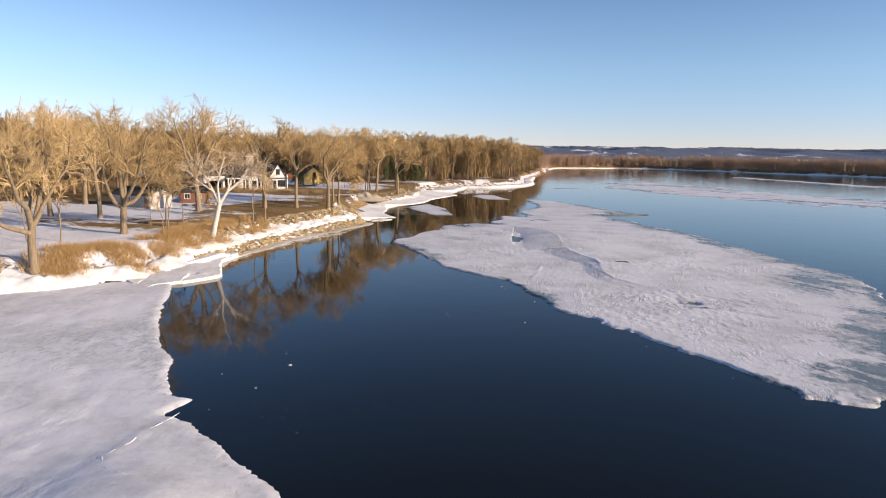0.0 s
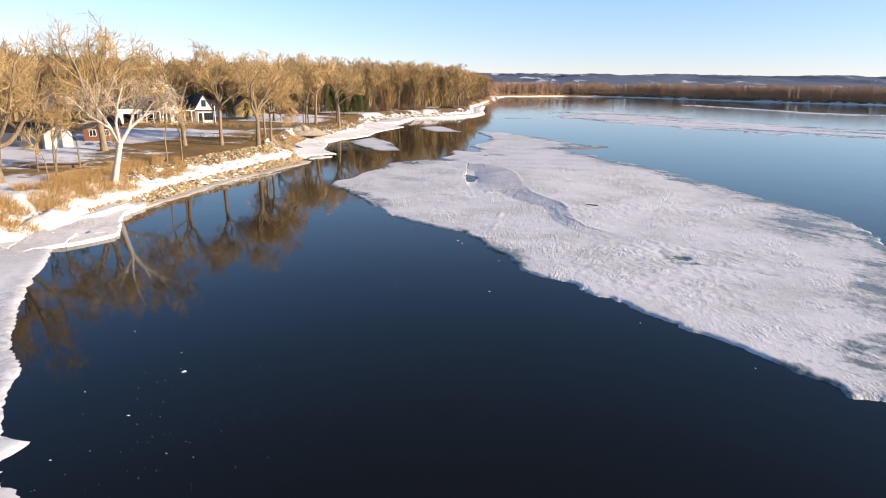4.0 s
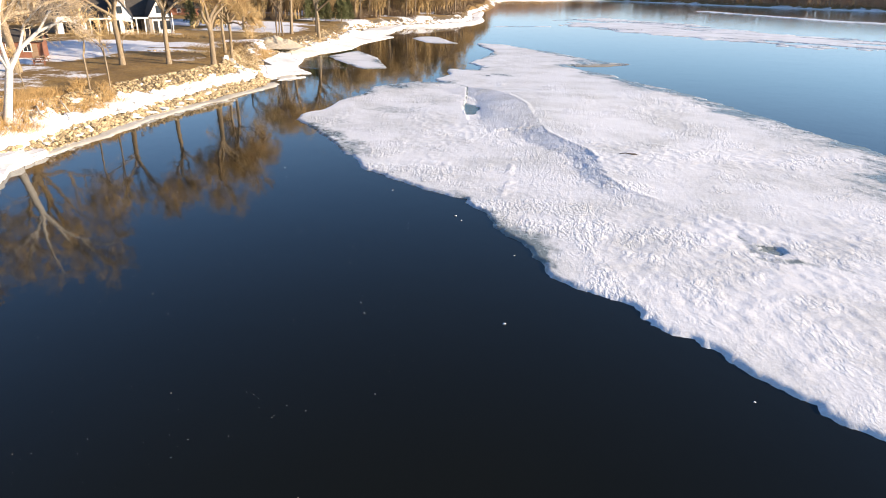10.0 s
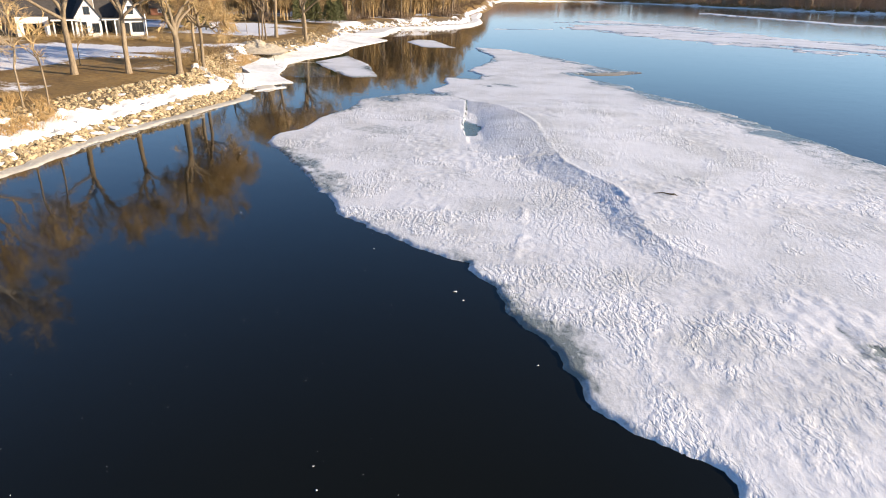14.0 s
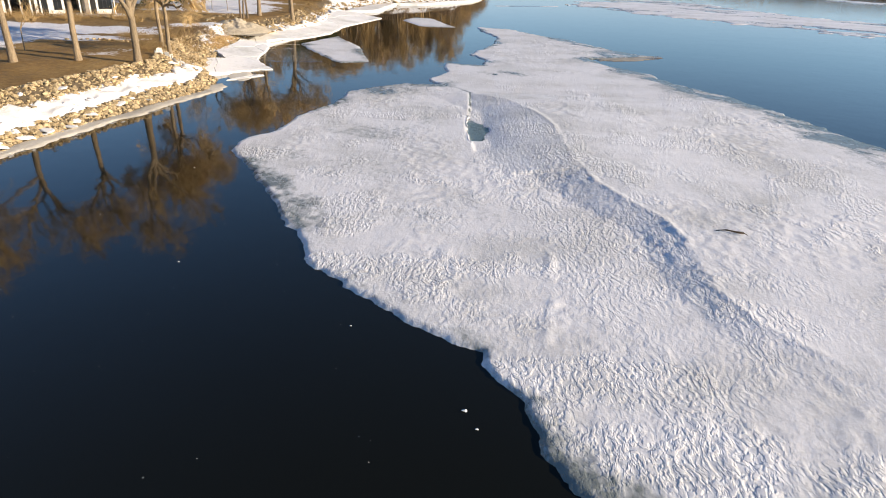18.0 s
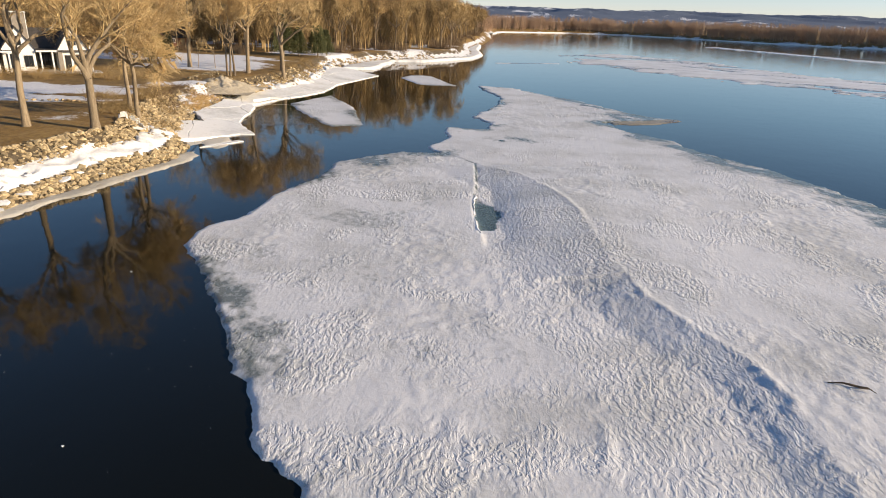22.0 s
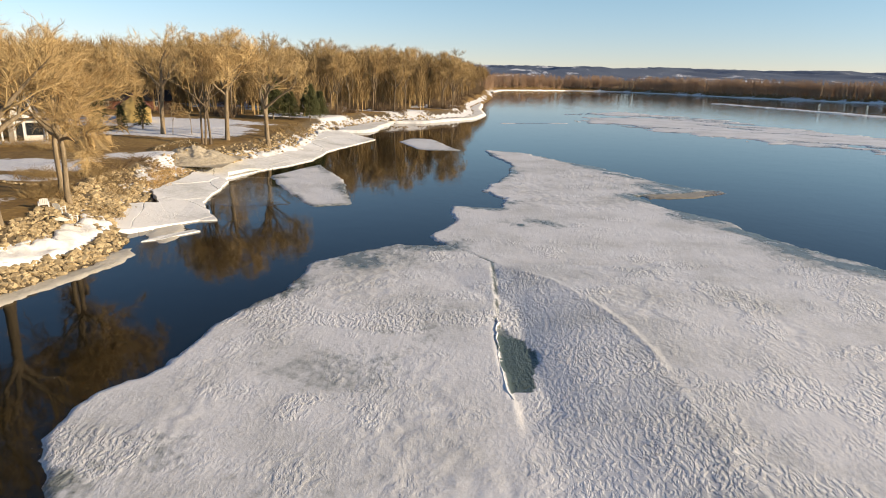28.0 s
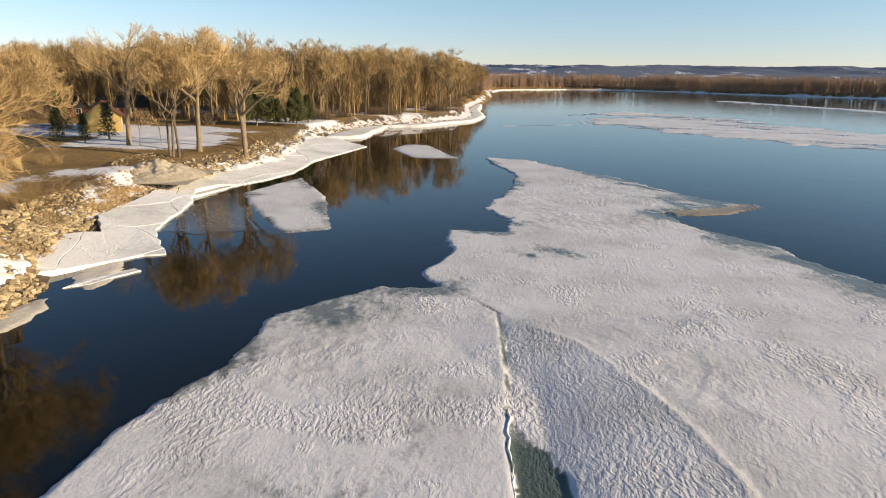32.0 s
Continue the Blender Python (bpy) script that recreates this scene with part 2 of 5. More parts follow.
def ground_material():
    """Brown lawn, leaf litter and old snow; the point attribute "snow" gives the snow's cover, "rock" bare gravel."""
    m, nodes, links, p = node_material("lawn_and_snow", 0.9, 0, 0.25)
    where = nodes.new("ShaderNodeNewGeometry").outputs["Position"]
    broad = noise_node(nodes, links, where, 7.0, 5, 0.6)
    fine = noise_node(nodes, links, where, 0.5, 5, 0.7)
    tuft = noise_node(nodes, links, where, 0.12, 3, 0.7)
    grass = ramp(nodes, links, calc(nodes, links, "MULTIPLY_ADD", fine, 0.5, calc(nodes, links, "MULTIPLY", broad, 0.5)),
                 [(0.30, (0.10, 0.062, 0.028)), (0.50, (0.25, 0.155, 0.055)), (0.70, (0.41, 0.28, 0.11))])
    # bare gravel's dirt, toned dark for the shaded gaps between stones
    crevice_dirt = ramp(nodes, links, fine, [(0.3, (0.065, 0.05, 0.033)), (0.7, (0.16, 0.125, 0.082))])
    base = mixed(nodes, links, attribute(nodes, "rock"), grass, crevice_dirt)
    # far bluffs: grey woods, their colour blued to stand in for haze
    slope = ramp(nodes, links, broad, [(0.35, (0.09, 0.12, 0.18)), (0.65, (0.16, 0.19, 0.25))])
    base = mixed(nodes, links, attribute(nodes, "wooded_haze"), base, slope)
    cover = calc(nodes, links, "ADD", attribute(nodes, "snow"), calc(nodes, links, "MULTIPLY_ADD", broad, 1.4, -0.7))
    cover = calc(nodes, links, "ADD", cover, calc(nodes, links, "MULTIPLY_ADD", fine, 0.5, -0.25))
    mask = ramp(nodes, links, cover, [(0.44, (0, 0, 0)), (0.58, (1, 1, 1))])
    white = ramp(nodes, links, fine, [(0.3, (0.66, 0.66, 0.69)), (0.6, (0.80, 0.80, 0.82))])
    links.new(mixed(nodes, links, mask, base, white), p.inputs["Base Color"])
    bump(nodes, links, p, calc(nodes, links, "MULTIPLY_ADD", tuft, 0.5, fine), 0.7, 0.10)
    return m


SNOW_ICE = ice_material("wind_packed_snow")
SHELF_ICE = ice_material("shore_snow", (0.94, 0.925, 0.90), (0.60, 0.55, 0.46), 0.75, 0.5, 0.04)
BAY_ICE = ice_material("drifted_snow", (0.80, 0.80, 0.82), (0.34, 0.37, 0.38), 0.7, 0.7, 0.022, 0.5)
THIN_ICE = ice_material("thin_grey_ice", (0.86, 0.84, 0.84), (0.20, 0.23, 0.26), 0.5, 0.8, 0.03)
FRINGE_ICE = ice_material("dirty_shore_ice", (0.74, 0.68, 0.57), (0.48, 0.41, 0.29), 0.6, 0.4, 0.06)
WATER = water_material()
GROUND = ground_material()
ROCK = surface("fieldstone", (0.19, 0.138, 0.075), (0.58, 0.455, 0.27), 0.5, 0.85, 0.03, 0.07, 0.40)
BARK = surface("cottonwood_bark", (0.11, 0.08, 0.05), (0.40, 0.31, 0.20), 0.5, 0.9, 0.05, 0.06, 0.12, stretch=(3, 3, 0.5))
TWIG = surface("bare_twigs", (0.32, 0.212, 0.095), (0.69, 0.500, 0.245), 1.5, 0.85, 0, 0.3, 0.15)
BROWN_TWIG = surface("dark_twigs", (0.17, 0.110, 0.048), (0.43, 0.298, 0.135), 2.0, 0.85, 0, 0.3, 0.2)
WHITE_BARK = surface("pale_bark", (0.42, 0.37, 0.31), (0.78, 0.74, 0.67), 0.4, 0.8, 0.02, 0.08, 0.03, stretch=(1, 1, 3))
WHITE_TWIG = surface("pale_twigs", (0.36, 0.27, 0.17), (0.62, 0.50, 0.35), 0.8, 0.8, 0, 0.2, 0.05)
NEEDLE = surface("conifer_needles", (0.050, 0.056, 0.020), (0.125, 0.125, 0.045), 0.8, 0.8, 0.0, 0.15, 0.1)
THICKET = surface("dead_undergrowth", (0.10, 0.068, 0.04), (0.24, 0.165, 0.10), 2.0, 0.9, 0, 0.3, 0.1)
REED = surface("dry_grass", (0.38, 0.237, 0.092), (0.63, 0.42, 0.185), 1.0, 0.85, 0, 0.2, 0.15)


# ---- mesh helpers ----
def mesh_of(name, verts, faces, material, smooth=False):
    me = bpy.data.meshes.new(name)
    me.from_pydata([tuple(v) for v in verts] if not isinstance(verts, np.ndarray) else verts.tolist(), [], faces if isinstance(faces, list) else faces.tolist())
    me.materials.append(material)
    if smooth:
        me.polygons.foreach_set("use_smooth", [True] * len(me.polygons))
    me.update()
    return me


def under(parent, name, me, label="", at=None):
    ob = new(name, me)
    ob.parent = parent
    if at is not None:
        ob.matrix_basis = at
    return tagged(ob, label)


def part(name, bm, material, parent, label="", smooth=False):
    me = bpy.data.meshes.new(name)
    bm.to_mesh(me)
    bm.free()
    me.materials.append(material)
    if smooth:
        me.polygons.foreach_set("use_smooth", [True] * len(me.polygons))
    return under(parent, name, me, label)


def box(bm, x0, x1, y0, y1, z0, z1, bevel=0.0):
    made = bmesh.ops.create_cube(bm, size=1, matrix=Matrix.LocRotScale(((x0 + x1) / 2, (y0 + y1) / 2, (z0 + z1) / 2), None, (x1 - x0, y1 - y0, z1 - z0)))
    if bevel:
        edges = list({ed for v in made["verts"] for ed in v.link_edges})
        bmesh.ops.bevel(bm, geom=edges, offset=bevel, segments=1, affect="EDGES")
    return bm


def prism(bm, corners, a, b, axis):
    """A solid from a flat outline of (u, v), swept from a to b along x ("x": outline in y, z) or y ("y": outline in x, z)."""
    place = (lambda u, v, w: (w, u, v)) if axis == "x" else (lambda u, v, w: (u, w, v))
    one = [bm.verts.new(place(u, v, a)) for u, v in corners]
    two = [bm.verts.new(place(u, v, b)) for u, v in corners]
    bm.faces.new(one), bm.faces.new(list(reversed(two)))
    for k in range(len(corners)):
        j = (k + 1) % len(corners)
        bm.faces.new((one[k], two[k], two[j], one[j]))
    bmesh.ops.recalc_face_normals(bm, faces=bm.faces)
    return bm


def group_at(name, x, y, z, turn=0, label="", category="", group="", kind=""):
    ob = new(name)
    ob.matrix_basis = pose(x, y, z, 0, 0, turn)
    return tagged(ob, label, category, group, kind)


# ---- the river's shore and the ground ----
# the land's edge at the water, from upstream round to the far bank; land lies to its left
SHORE = [(-400, -260), (-160, -40), (-95, 36), (-62, 62), (-45, 73), (-38.5, 81), (-36.8, 91), (-35.4, 101), (-33.6, 117), (-29.6, 131.5),
         (-26.2, 142), (-27.3, 149), (-29.6, 156.5), (-31.8, 167), (-32.6, 181), (-29.6, 194), (-26, 203.5), (-24.3, 213), (-24.5, 235), (-25, 256),
         (-16, 284), (1, 299), (12.5, 316), (15.5, 337), (16.5, 380), (27, 450), (37, 530), (44, 640), (58, 715), (128, 757),
         (183, 748), (221, 704), (247, 650), (276, 612), (322, 570), (420, 520), (800, 400), (2600, 100)]


def shore_distance(x, y):
    """Metres inland of the water's edge (negative over the river)."""
    d, side, along = line_distance(x, y, SHORE)
    return d * side


def ground_height(x, y):
    d = shore_distance(x, y)
    wobble = fbm(x, y, 9.0, 3, 3) * 0.5
    near = np.interp(d + wobble * 0.8, [-60, -12, -2, 0.2, 1.2, 2.8, 4.5, 6.2, 15, 45, 110, 220], [-4, -2.2, -0.7, 0.06, 0.55, 1.1, 1.6, 2.95, 3.2, 3.85, 4.6, 6.0])
    near = near + fbm(x, y, 14.0, 4, 5) * 0.16 * step(6, 14, d) + fbm(x, y, 1.7, 3, 7) * 0.06 * step(-1, 4, d)
    hill = 16 * step(150, 520, d) * step(900, 200, y) * (1 + 0.3 * fbm(x, y, 240, 3, 9))
    gully = 1 - np.abs(fbm(x + 0.3 * y, y * 0.5, 330, 4, 12, 0.6))
    bluff = 56 * step(2300, 3300, y + 0.12 * x + 420 * fbm(x, y, 900, 4, 11)) * (0.52 + 0.40 * gully + 0.10 * fbm(x, y, 420, 3, 13))
    return near + hill + bluff


# snow fields on the lawns: centre, half-widths, strength
SNOWFIELDS = [(-70, 88, 34, 13, 0.9), (-75, 120, 26, 15, 0.75), (-63, 151, 9, 19, 0.9), (-52, 160, 6, 3.5, 0.75), (-58, 170, 16, 6, 0.7), (-38.5, 184, 3.5, 5, 0.7), (-48, 128, 5, 4, 0.5),
              (-45, 161.5, 6, 2.2, 0.6), (-47, 216, 12, 12, 0.95), (-40, 178, 7, 6, 0.5), (-60, 232, 22, 14, 0.7), (-33, 268, 14, 9, 0.8),
              (-14, 300, 15, 8, 0.6), (-50, 300, 30, 20, 0.55), (-100, 95, 40, 30, 0.7), (-42, 104, 6, 9, 0.6), (-40, 148, 4, 4, 0.3), (0, 330, 10, 18, 0.5)]


def ground():
    xs = np.unique(np.concatenate([np.linspace(-4600, -600, 34), np.linspace(-600, -150, 46), np.arange(-150, -70, 2.0), np.arange(-70, 24, 0.75), np.arange(24, 90, 3.0), np.linspace(90, 700, 70), np.linspace(700, 4600, 150)]))
    ys = np.unique(np.concatenate([np.linspace(-1500, 20, 40), np.arange(20, 60, 2.0), np.arange(60, 270, 0.75), np.arange(270, 420, 2.0), np.linspace(420, 900, 70), np.linspace(900, 4700, 110)]))
    gx, gy = np.meshgrid(xs, ys)
    z = ground_height(gx, gy)
    d = shore_distance(gx, gy)
    snow = np.full(gx.shape, 0.12)
    for cx, cy, rx, ry, s in SNOWFIELDS:
        snow = np.maximum(snow, 0.12 + s * np.exp(-(((gx - cx) / rx) ** 4 + ((gy - cy) / ry) ** 4)))
    ledge = step(1.6, 2.2, d) * step(5.2, 4.4, d)
    snow = np.maximum(snow, ledge * 0.75)
    far = step(420, 600, gy)
    snow = np.where(gy > 1500, 0.02 + 0.62 * fbm(gx, gy * 0.35, 90, 4, 21, 0.7), snow)
    snow = np.where((far > 0.5) & (gy < 1500), np.where(d < 3.2, 0.55 + 0.5 * fbm(gx, gy, 30, 2, 22), 0.2), snow)
    rock = np.maximum(step(7.4, 5.6, d), 0) * step(420, 300, gy)
    n, m = gx.shape
    verts = np.stack([gx, gy, z], -1).reshape(-1, 3)
    k = (np.arange(n - 1)[:, None] * m + np.arange(m - 1)[None]).ravel()
    me = mesh_of("ground", verts, np.stack([k, k + 1, k + m + 1, k + m], 1), GROUND, True)
    # the last attribute marks far slopes that take the haze-blue colour
    for name, values in (("snow", snow), ("rock", rock), ("wooded_haze", step(1300, 1800, gy))):
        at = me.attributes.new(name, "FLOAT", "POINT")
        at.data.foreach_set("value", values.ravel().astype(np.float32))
    tagged(new("ground", me), "brown winter lawn with patches of old snow", "ground", kind="structure")


ground()
water = mesh_of("water", [(-4600, -1500, 0), (4600, -1500, 0), (4600, 4700, 0), (-4600, 4700, 0)], [(0, 1, 2, 3)], WATER)
tagged(new("water", water), "dark calm river water mirroring trees and sky", "water", kind="structure")


# ---- ice ----
def ice_sheet(name, outline, label, material=SNOW_ICE, thick=0.16, grid=0.4, rough_edge=0.7, relief=0.05, wetness=0.0, edge_wet=0.9, seed=1,
              category="ice floe", shape=None, steep=0.35, group="", kind="", crust=None, grow=0.0):
    """A sheet of ice afloat: its top runs out under the water at a ragged outline."""
    px, py = np.array(outline).T
    xs = np.arange(px.min() - 2, px.max() + 2, grid)
    ys = np.arange(py.min() - 2, py.max() + 2, grid)
    gx, gy = np.meshgrid(xs, ys)
    d = ring_distance(gx, gy, outline)
    d = d + grow + rough_edge * (0.6 * fbm(gx, gy, 2.6, 5, seed, 0.6) + 0.5 * fbm(gx, gy, 9.0, 2, seed + 3))
    z = -0.2 + (0.2 + thick) * step(-steep, steep, d)
    inner = step(0.2, 2.5, d)
    z = z + relief * inner * (fbm(gx, gy * 0.6 + gx * 0.25, 1.5, 3, seed + 5) + 0.8 * fbm(gx, gy, 7.0, 3, seed + 6))
    wet = edge_wet * step(2.6, 0.0, d + 1.2 * fbm(gx, gy, 5, 3, seed + 8)) * step(-0.25, 0.35, fbm(gx, gy, 11, 2, seed + 11) + 0.15) + wetness
    if shape:
        z, wet, d = shape(gx, gy, z, wet, d)
    n, m = gx.shape
    keep = (d > -1.1).ravel()
    k = (np.arange(n - 1)[:, None] * m + np.arange(m - 1)[None]).ravel()
    quads = np.stack([k, k + 1, k + m + 1, k + m], 1)
    quads = quads[keep[quads].any(1)]
    used = np.unique(quads)
    index = np.zeros(n * m, int)
    index[used] = np.arange(len(used))
    verts = np.stack([gx, gy, z], -1).reshape(-1, 3)[used]
    me = mesh_of(name, verts, index[quads], material, True)
    at = me.attributes.new("wet", "FLOAT", "POINT")
    at.data.foreach_set("value", wet.ravel()[used].astype(np.float32))
    if crust:
        me.attributes.new("crust", "FLOAT", "POINT").data.foreach_set("value", crust(gx, gy).ravel()[used].astype(np.float32))
    return tagged(new(name, me), label, category, group, kind)


FLOE_WEST = [(17, 219.5), (9.8, 223), (13.2, 201), (10.9, 189), (6, 177), (8.4, 172), (7.4, 165.5), (2, 166.3), (2, 157), (0, 151.7), (1.4, 148.4),
             (-3.4, 148.8), (-9.1, 143), (-10.1, 136), (-12.3, 131), (-14.1, 124), (-15.9, 119.7), (-15.4, 116.5), (-12.3, 110), (-10.1, 105.7),
             (-7.9, 101), (-5.7, 96.3), (-3.6, 93.2), (-0.9, 90), (1.3, 88.4), (2.8, 87.8), (2.4, 86.9), (3.9, 84.8), (4.4, 82.3)]
FLOE_EAST = [(6.9, 77.4), (7.2, 74.2), (10.1, 70.9), (12.6, 67.2), (15.6, 62), (20.9, 54.4), (20.8, 52.9), (23.9, 52.1), (27, 55), (34, 62), (37, 71.8),
             (42, 81), (46, 97.7), (43.4, 108), (37, 144.2), (34.5, 147.5), (32.5, 152.5), (30.8, 160.2), (27.3, 166.8), (26, 175), (36.5, 179.7),
             (30.4, 191.8), (26.9, 202), (22.5, 208)]
LEAD = [(1.4, 148.3), (4.6, 143.4), (4.2, 134.5), (3.5, 125.3), (3.9, 118), (4.4, 108)]
OPENING = [(3.75, 131.2), (4.5, 128.5), (5.5, 126), (5.4, 124.8), (4.7, 121.6), (3.75, 121.4), (3.55, 125), (3.68, 128.5)]
TRICKLE = [(20.1, 80.6), (20.2, 79.1), (19.9, 77.1), (20.4, 76.4), (22.0, 76.3), (23.8, 75.6), (25.1, 74.5), (26.9, 73.2)]
TRAIL = [(7.28, 99.81), (6.95, 96.71), (6.46, 93.91), (6.4, 92.31), (5.87, 90.21), (5.24, 87.87)]
CREST = [(4.7, 143.2), (6.5, 140.4), (8.4, 138.2), (9.6, 134.8), (10.6, 131.8), (11.3, 129), (11.8, 125), (11.9, 119.5), (11.8, 114), (12.2, 109), (13.6, 105), (14.9, 102), (15.2, 99), (14.8, 96), (14.6, 93.5), (15.4, 90), (18, 86.5), (22, 83)]


def floe_shape(x, y, z, wet, d):
    hole = ring_distance(x, y, OPENING) + 0.2 * fbm(x, y, 1.1, 3, 77) - 0.08
    lead, west, _ = line_distance(x, y, LEAD)
    z = z + 0.03 * np.exp(-(lead / 3.5) ** 2) * (west < 0) * step(110, 124, y) * step(138, 131, y)
    crest, side, along = line_distance(x, y, CREST)
    fade = np.interp(y, [84, 90, 94, 100, 104, 116, 127, 136, 140, 143], [0.05, 0.25, 0.42, 0.56, 0.62, 0.76, 0.88, 0.70, 0.38, 0.05])
    wide = np.interp(y, [90, 94, 100, 104, 109, 116, 127, 140], [2.2, 2.2, 2.5, 3.1, 3.6, 4.8, 7.0, 5.0])
    gap = crest + lead
    slope = np.where(side > 0, 0.94 * np.exp(-(crest / 18) ** 2), np.where((west > 0) & (y > 112), np.minimum(lead / np.maximum(gap, 0.1), 1 - crest / (wide + 2)), 1 - crest / wide))
    z = z + 0.82 * fade * np.clip(slope, 0, 1) * step(-1, 6, d)
    z = np.where(d > 1, np.maximum(z - 0.34 * np.exp(-(lead / 2.6) ** 2) * (west > 0) * step(117, 121, y) * step(137, 132, y), 0.05), z)
    rim = np.exp(-((crest - 0.15) / 0.22) ** 2) * step(0.1, 0.45, fbm(x, y, 6.0, 2, 82)) * (side < 0)
    z = z + 0.05 * rim
    chips = 0.10 + 0.95 * step(0.0, 0.55, fbm(x, y * 0.7, 7, 3, 79)) + 0.40 * np.exp(-(crest / 5) ** 2) * (side < 0)
    flake = fbm(x * 0.94 + y * 0.34, (y * 0.94 - x * 0.34) * 0.75, 0.40, 2, 80, 0.6)
    z = z + step(0.6, 3, d) * chips * (0.020 * step(-0.05, 0.45, flake) + 0.010 * flake)
    seam, _, _ = line_distance(x, y, LEAD[:4])
    z = z - 0.05 * np.exp(-(seam / 0.13) ** 2) * step(127, 134, y)
    # a thin dark line along the seam, drawn with this mask
    wet = np.maximum(wet, 1.1 * np.exp(-(seam / 0.16) ** 2) * step(127, 134, y))
    trail, _, _ = line_distance(x, y, TRAIL)
    z = z + np.exp(-(trail / 0.22) ** 2) * (0.03 + 0.05 * fbm(x, y, 0.7, 2, 81))
    z = np.where(hole > -0.3, z * step(0.1, -0.3, hole) + 0.012 * step(-0.3, 0.1, hole), z)
    wet = np.where(hole > -0.15, 1.7, wet)
    pond = 1.0 - np.hypot((x - 21.2) / 0.85, (y - 78.1) / 0.95) + 0.35 * fbm(x, y, 0.9, 3, 83)
    z = np.where(pond > 0, z * step(0.35, 0.0, pond) + 0.02 * step(0.0, 0.35, pond), z)
    wet = np.where(pond > 0.1, 0.95, wet)
    trickle, _, along = line_distance(x, y, TRICKLE)
    wet = np.maximum(wet, 1.15 * np.exp(-(trickle / np.interp(along, [0, 2, 5, 14], [0.1, 0.55, 0.4, 0.5])) ** 2) * (0.7 + 0.4 * fbm(x, y, 1.4, 3, 90)))
    z = z - 0.05 * np.exp(-(trickle / 0.5) ** 2) * (z > 0.1)
    for cx, cy, rx, ry, s in ((-3.6, 123.8, 3.5, 4.0, 0.42), (-8.7, 140.8, 2.6, 1.8, 0.60), (-0.2, 127.0, 2.2, 3.0, 0.34), (-5.7, 141.5, 0.5, 0.6, 1.50), (8.6, 156.9, 0.5, 0.7, 1.50), (-4.5, 122.4, 3.6, 2.4, 0.45), (-1.1, 128.8, 3.0, 1.6, 0.50), (-11.0, 115.4, 2.2, 3.0, 0.42), (-8.0, 104.6, 1.8, 1.8, 0.70), (39, 91, 5, 8, 1.1), (44, 100, 3.5, 7, 1.2), (25.5, 56.0, 4.5, 3.4, 1.2), (-6, 143.5, 4.5, 3.0, 1.0), (-8.2, 101, 2.4, 4, 0.8), (11, 158, 5, 2.5, 0.75),
                              (30, 182, 7, 5, 0.8), (-6, 124, 5, 3, 0.4), (0.5, 133, 2.5, 5, 0.3), (33, 150, 4, 9, 0.8), (-5, 112, 5, 4, 0.35), (1, 104, 6, 3, 0.35), (31, 66, 5, 5, 0.6), (40, 118, 4, 14, 0.7)):
        wet = np.maximum(wet, s * np.exp(-(((x - cx) / rx) ** 2 + ((y - cy) / ry) ** 2)))
    wet = np.maximum(wet, 1.15 * step(5.5, 0.5, d + 2.5 * fbm(x, y, 6, 3, 84)) * step(18, 26, x))
    torn = fbm(x * 0.8 + y * 0.5, (y * 0.8 - x * 0.5) * 0.45, 1.8, 4, 85, 0.65)
    wet = np.where(wet > 0.3, wet * (0.5 + 0.7 * step(-0.45, 0.2, torn)), wet)
    return z, wet, d


def floe_crust(x, y):
    """Where the wind has broken the snow's crust most: the hollow between the lead and the crest, and patches round it."""
    lead, west, _ = line_distance(x, y, LEAD)
    crest, side, _ = line_distance(x, y, CREST)
    hollow = (side < 0) * step(0.0, 0.6, crest) * step(8.5, 6.5, crest) * ((west > 0) | (y < 119)) * step(84, 96, y)
    return 0.55 * hollow * (0.7 + 0.4 * fbm(x, y, 3.0, 3, 89)) + 0.7 * step(0.3, 0.7, fbm(x, y, 5.0, 4, 86)) * step(60, 80, y)


ice_sheet("ice_floe", FLOE_WEST + FLOE_EAST, "broad floe of snow-covered ice with a lead and raised crest", grid=0.19, crust=floe_crust, shape=floe_shape, thick=0.15, relief=0.008, seed=4, rough_edge=0.7, grow=0.26)
# bay ice by the upstream bank
CRACK = [(-16.2, 45.3), (-16.4, 44.1), (-16.8, 42.8), (-16.7, 41.2), (-17.1, 39.6), (-16.5, 38.7), (-15.6, 37.8), (-14.5, 37.4)]


def bay_shape(x, y, z, wet, d):
    crack, side, _ = line_distance(x, y, CRACK)
    z = z + 0.06 * np.exp(-(crack / 0.2) ** 2)
    hollow = np.exp(-(((x + 26) / 7) ** 2 + ((y - 38) / 5) ** 2))
    z = z + 0.85 * np.exp(-(((x + 13.5) / 4.8) ** 2 + ((y - 34) / 6) ** 2)) * step(0, 5, d) + 0.07 * hollow * fbm(x, y, 0.8, 3, 91)
    wet = wet + 0.35 * np.exp(-(((x + 30) / 9) ** 2 + ((y - 57) / 7) ** 2))
    return z, wet, d


ice_sheet("bay_ice", [(-4, 22), (-7.9, 37.6), (-10.8, 40.4), (-13.1, 42.6), (-15.1, 44.8), (-17, 45.4), (-16.5, 47.7), (-18.1, 48.3), (-21.6, 54.3), (-25.2, 59.4),
                      (-29.3, 68), (-32.3, 75), (-40, 90), (-52, 83.5), (-66, 74.5), (-99, 50), (-130, 0), (-60, -30), (-8, 0)],
          "wide sheet of snow-dusted ice frozen to the bank", material=BAY_ICE, grid=0.4, rough_edge=0.35, relief=0.03, seed=23, wetness=0.06, edge_wet=0.3, shape=bay_shape)
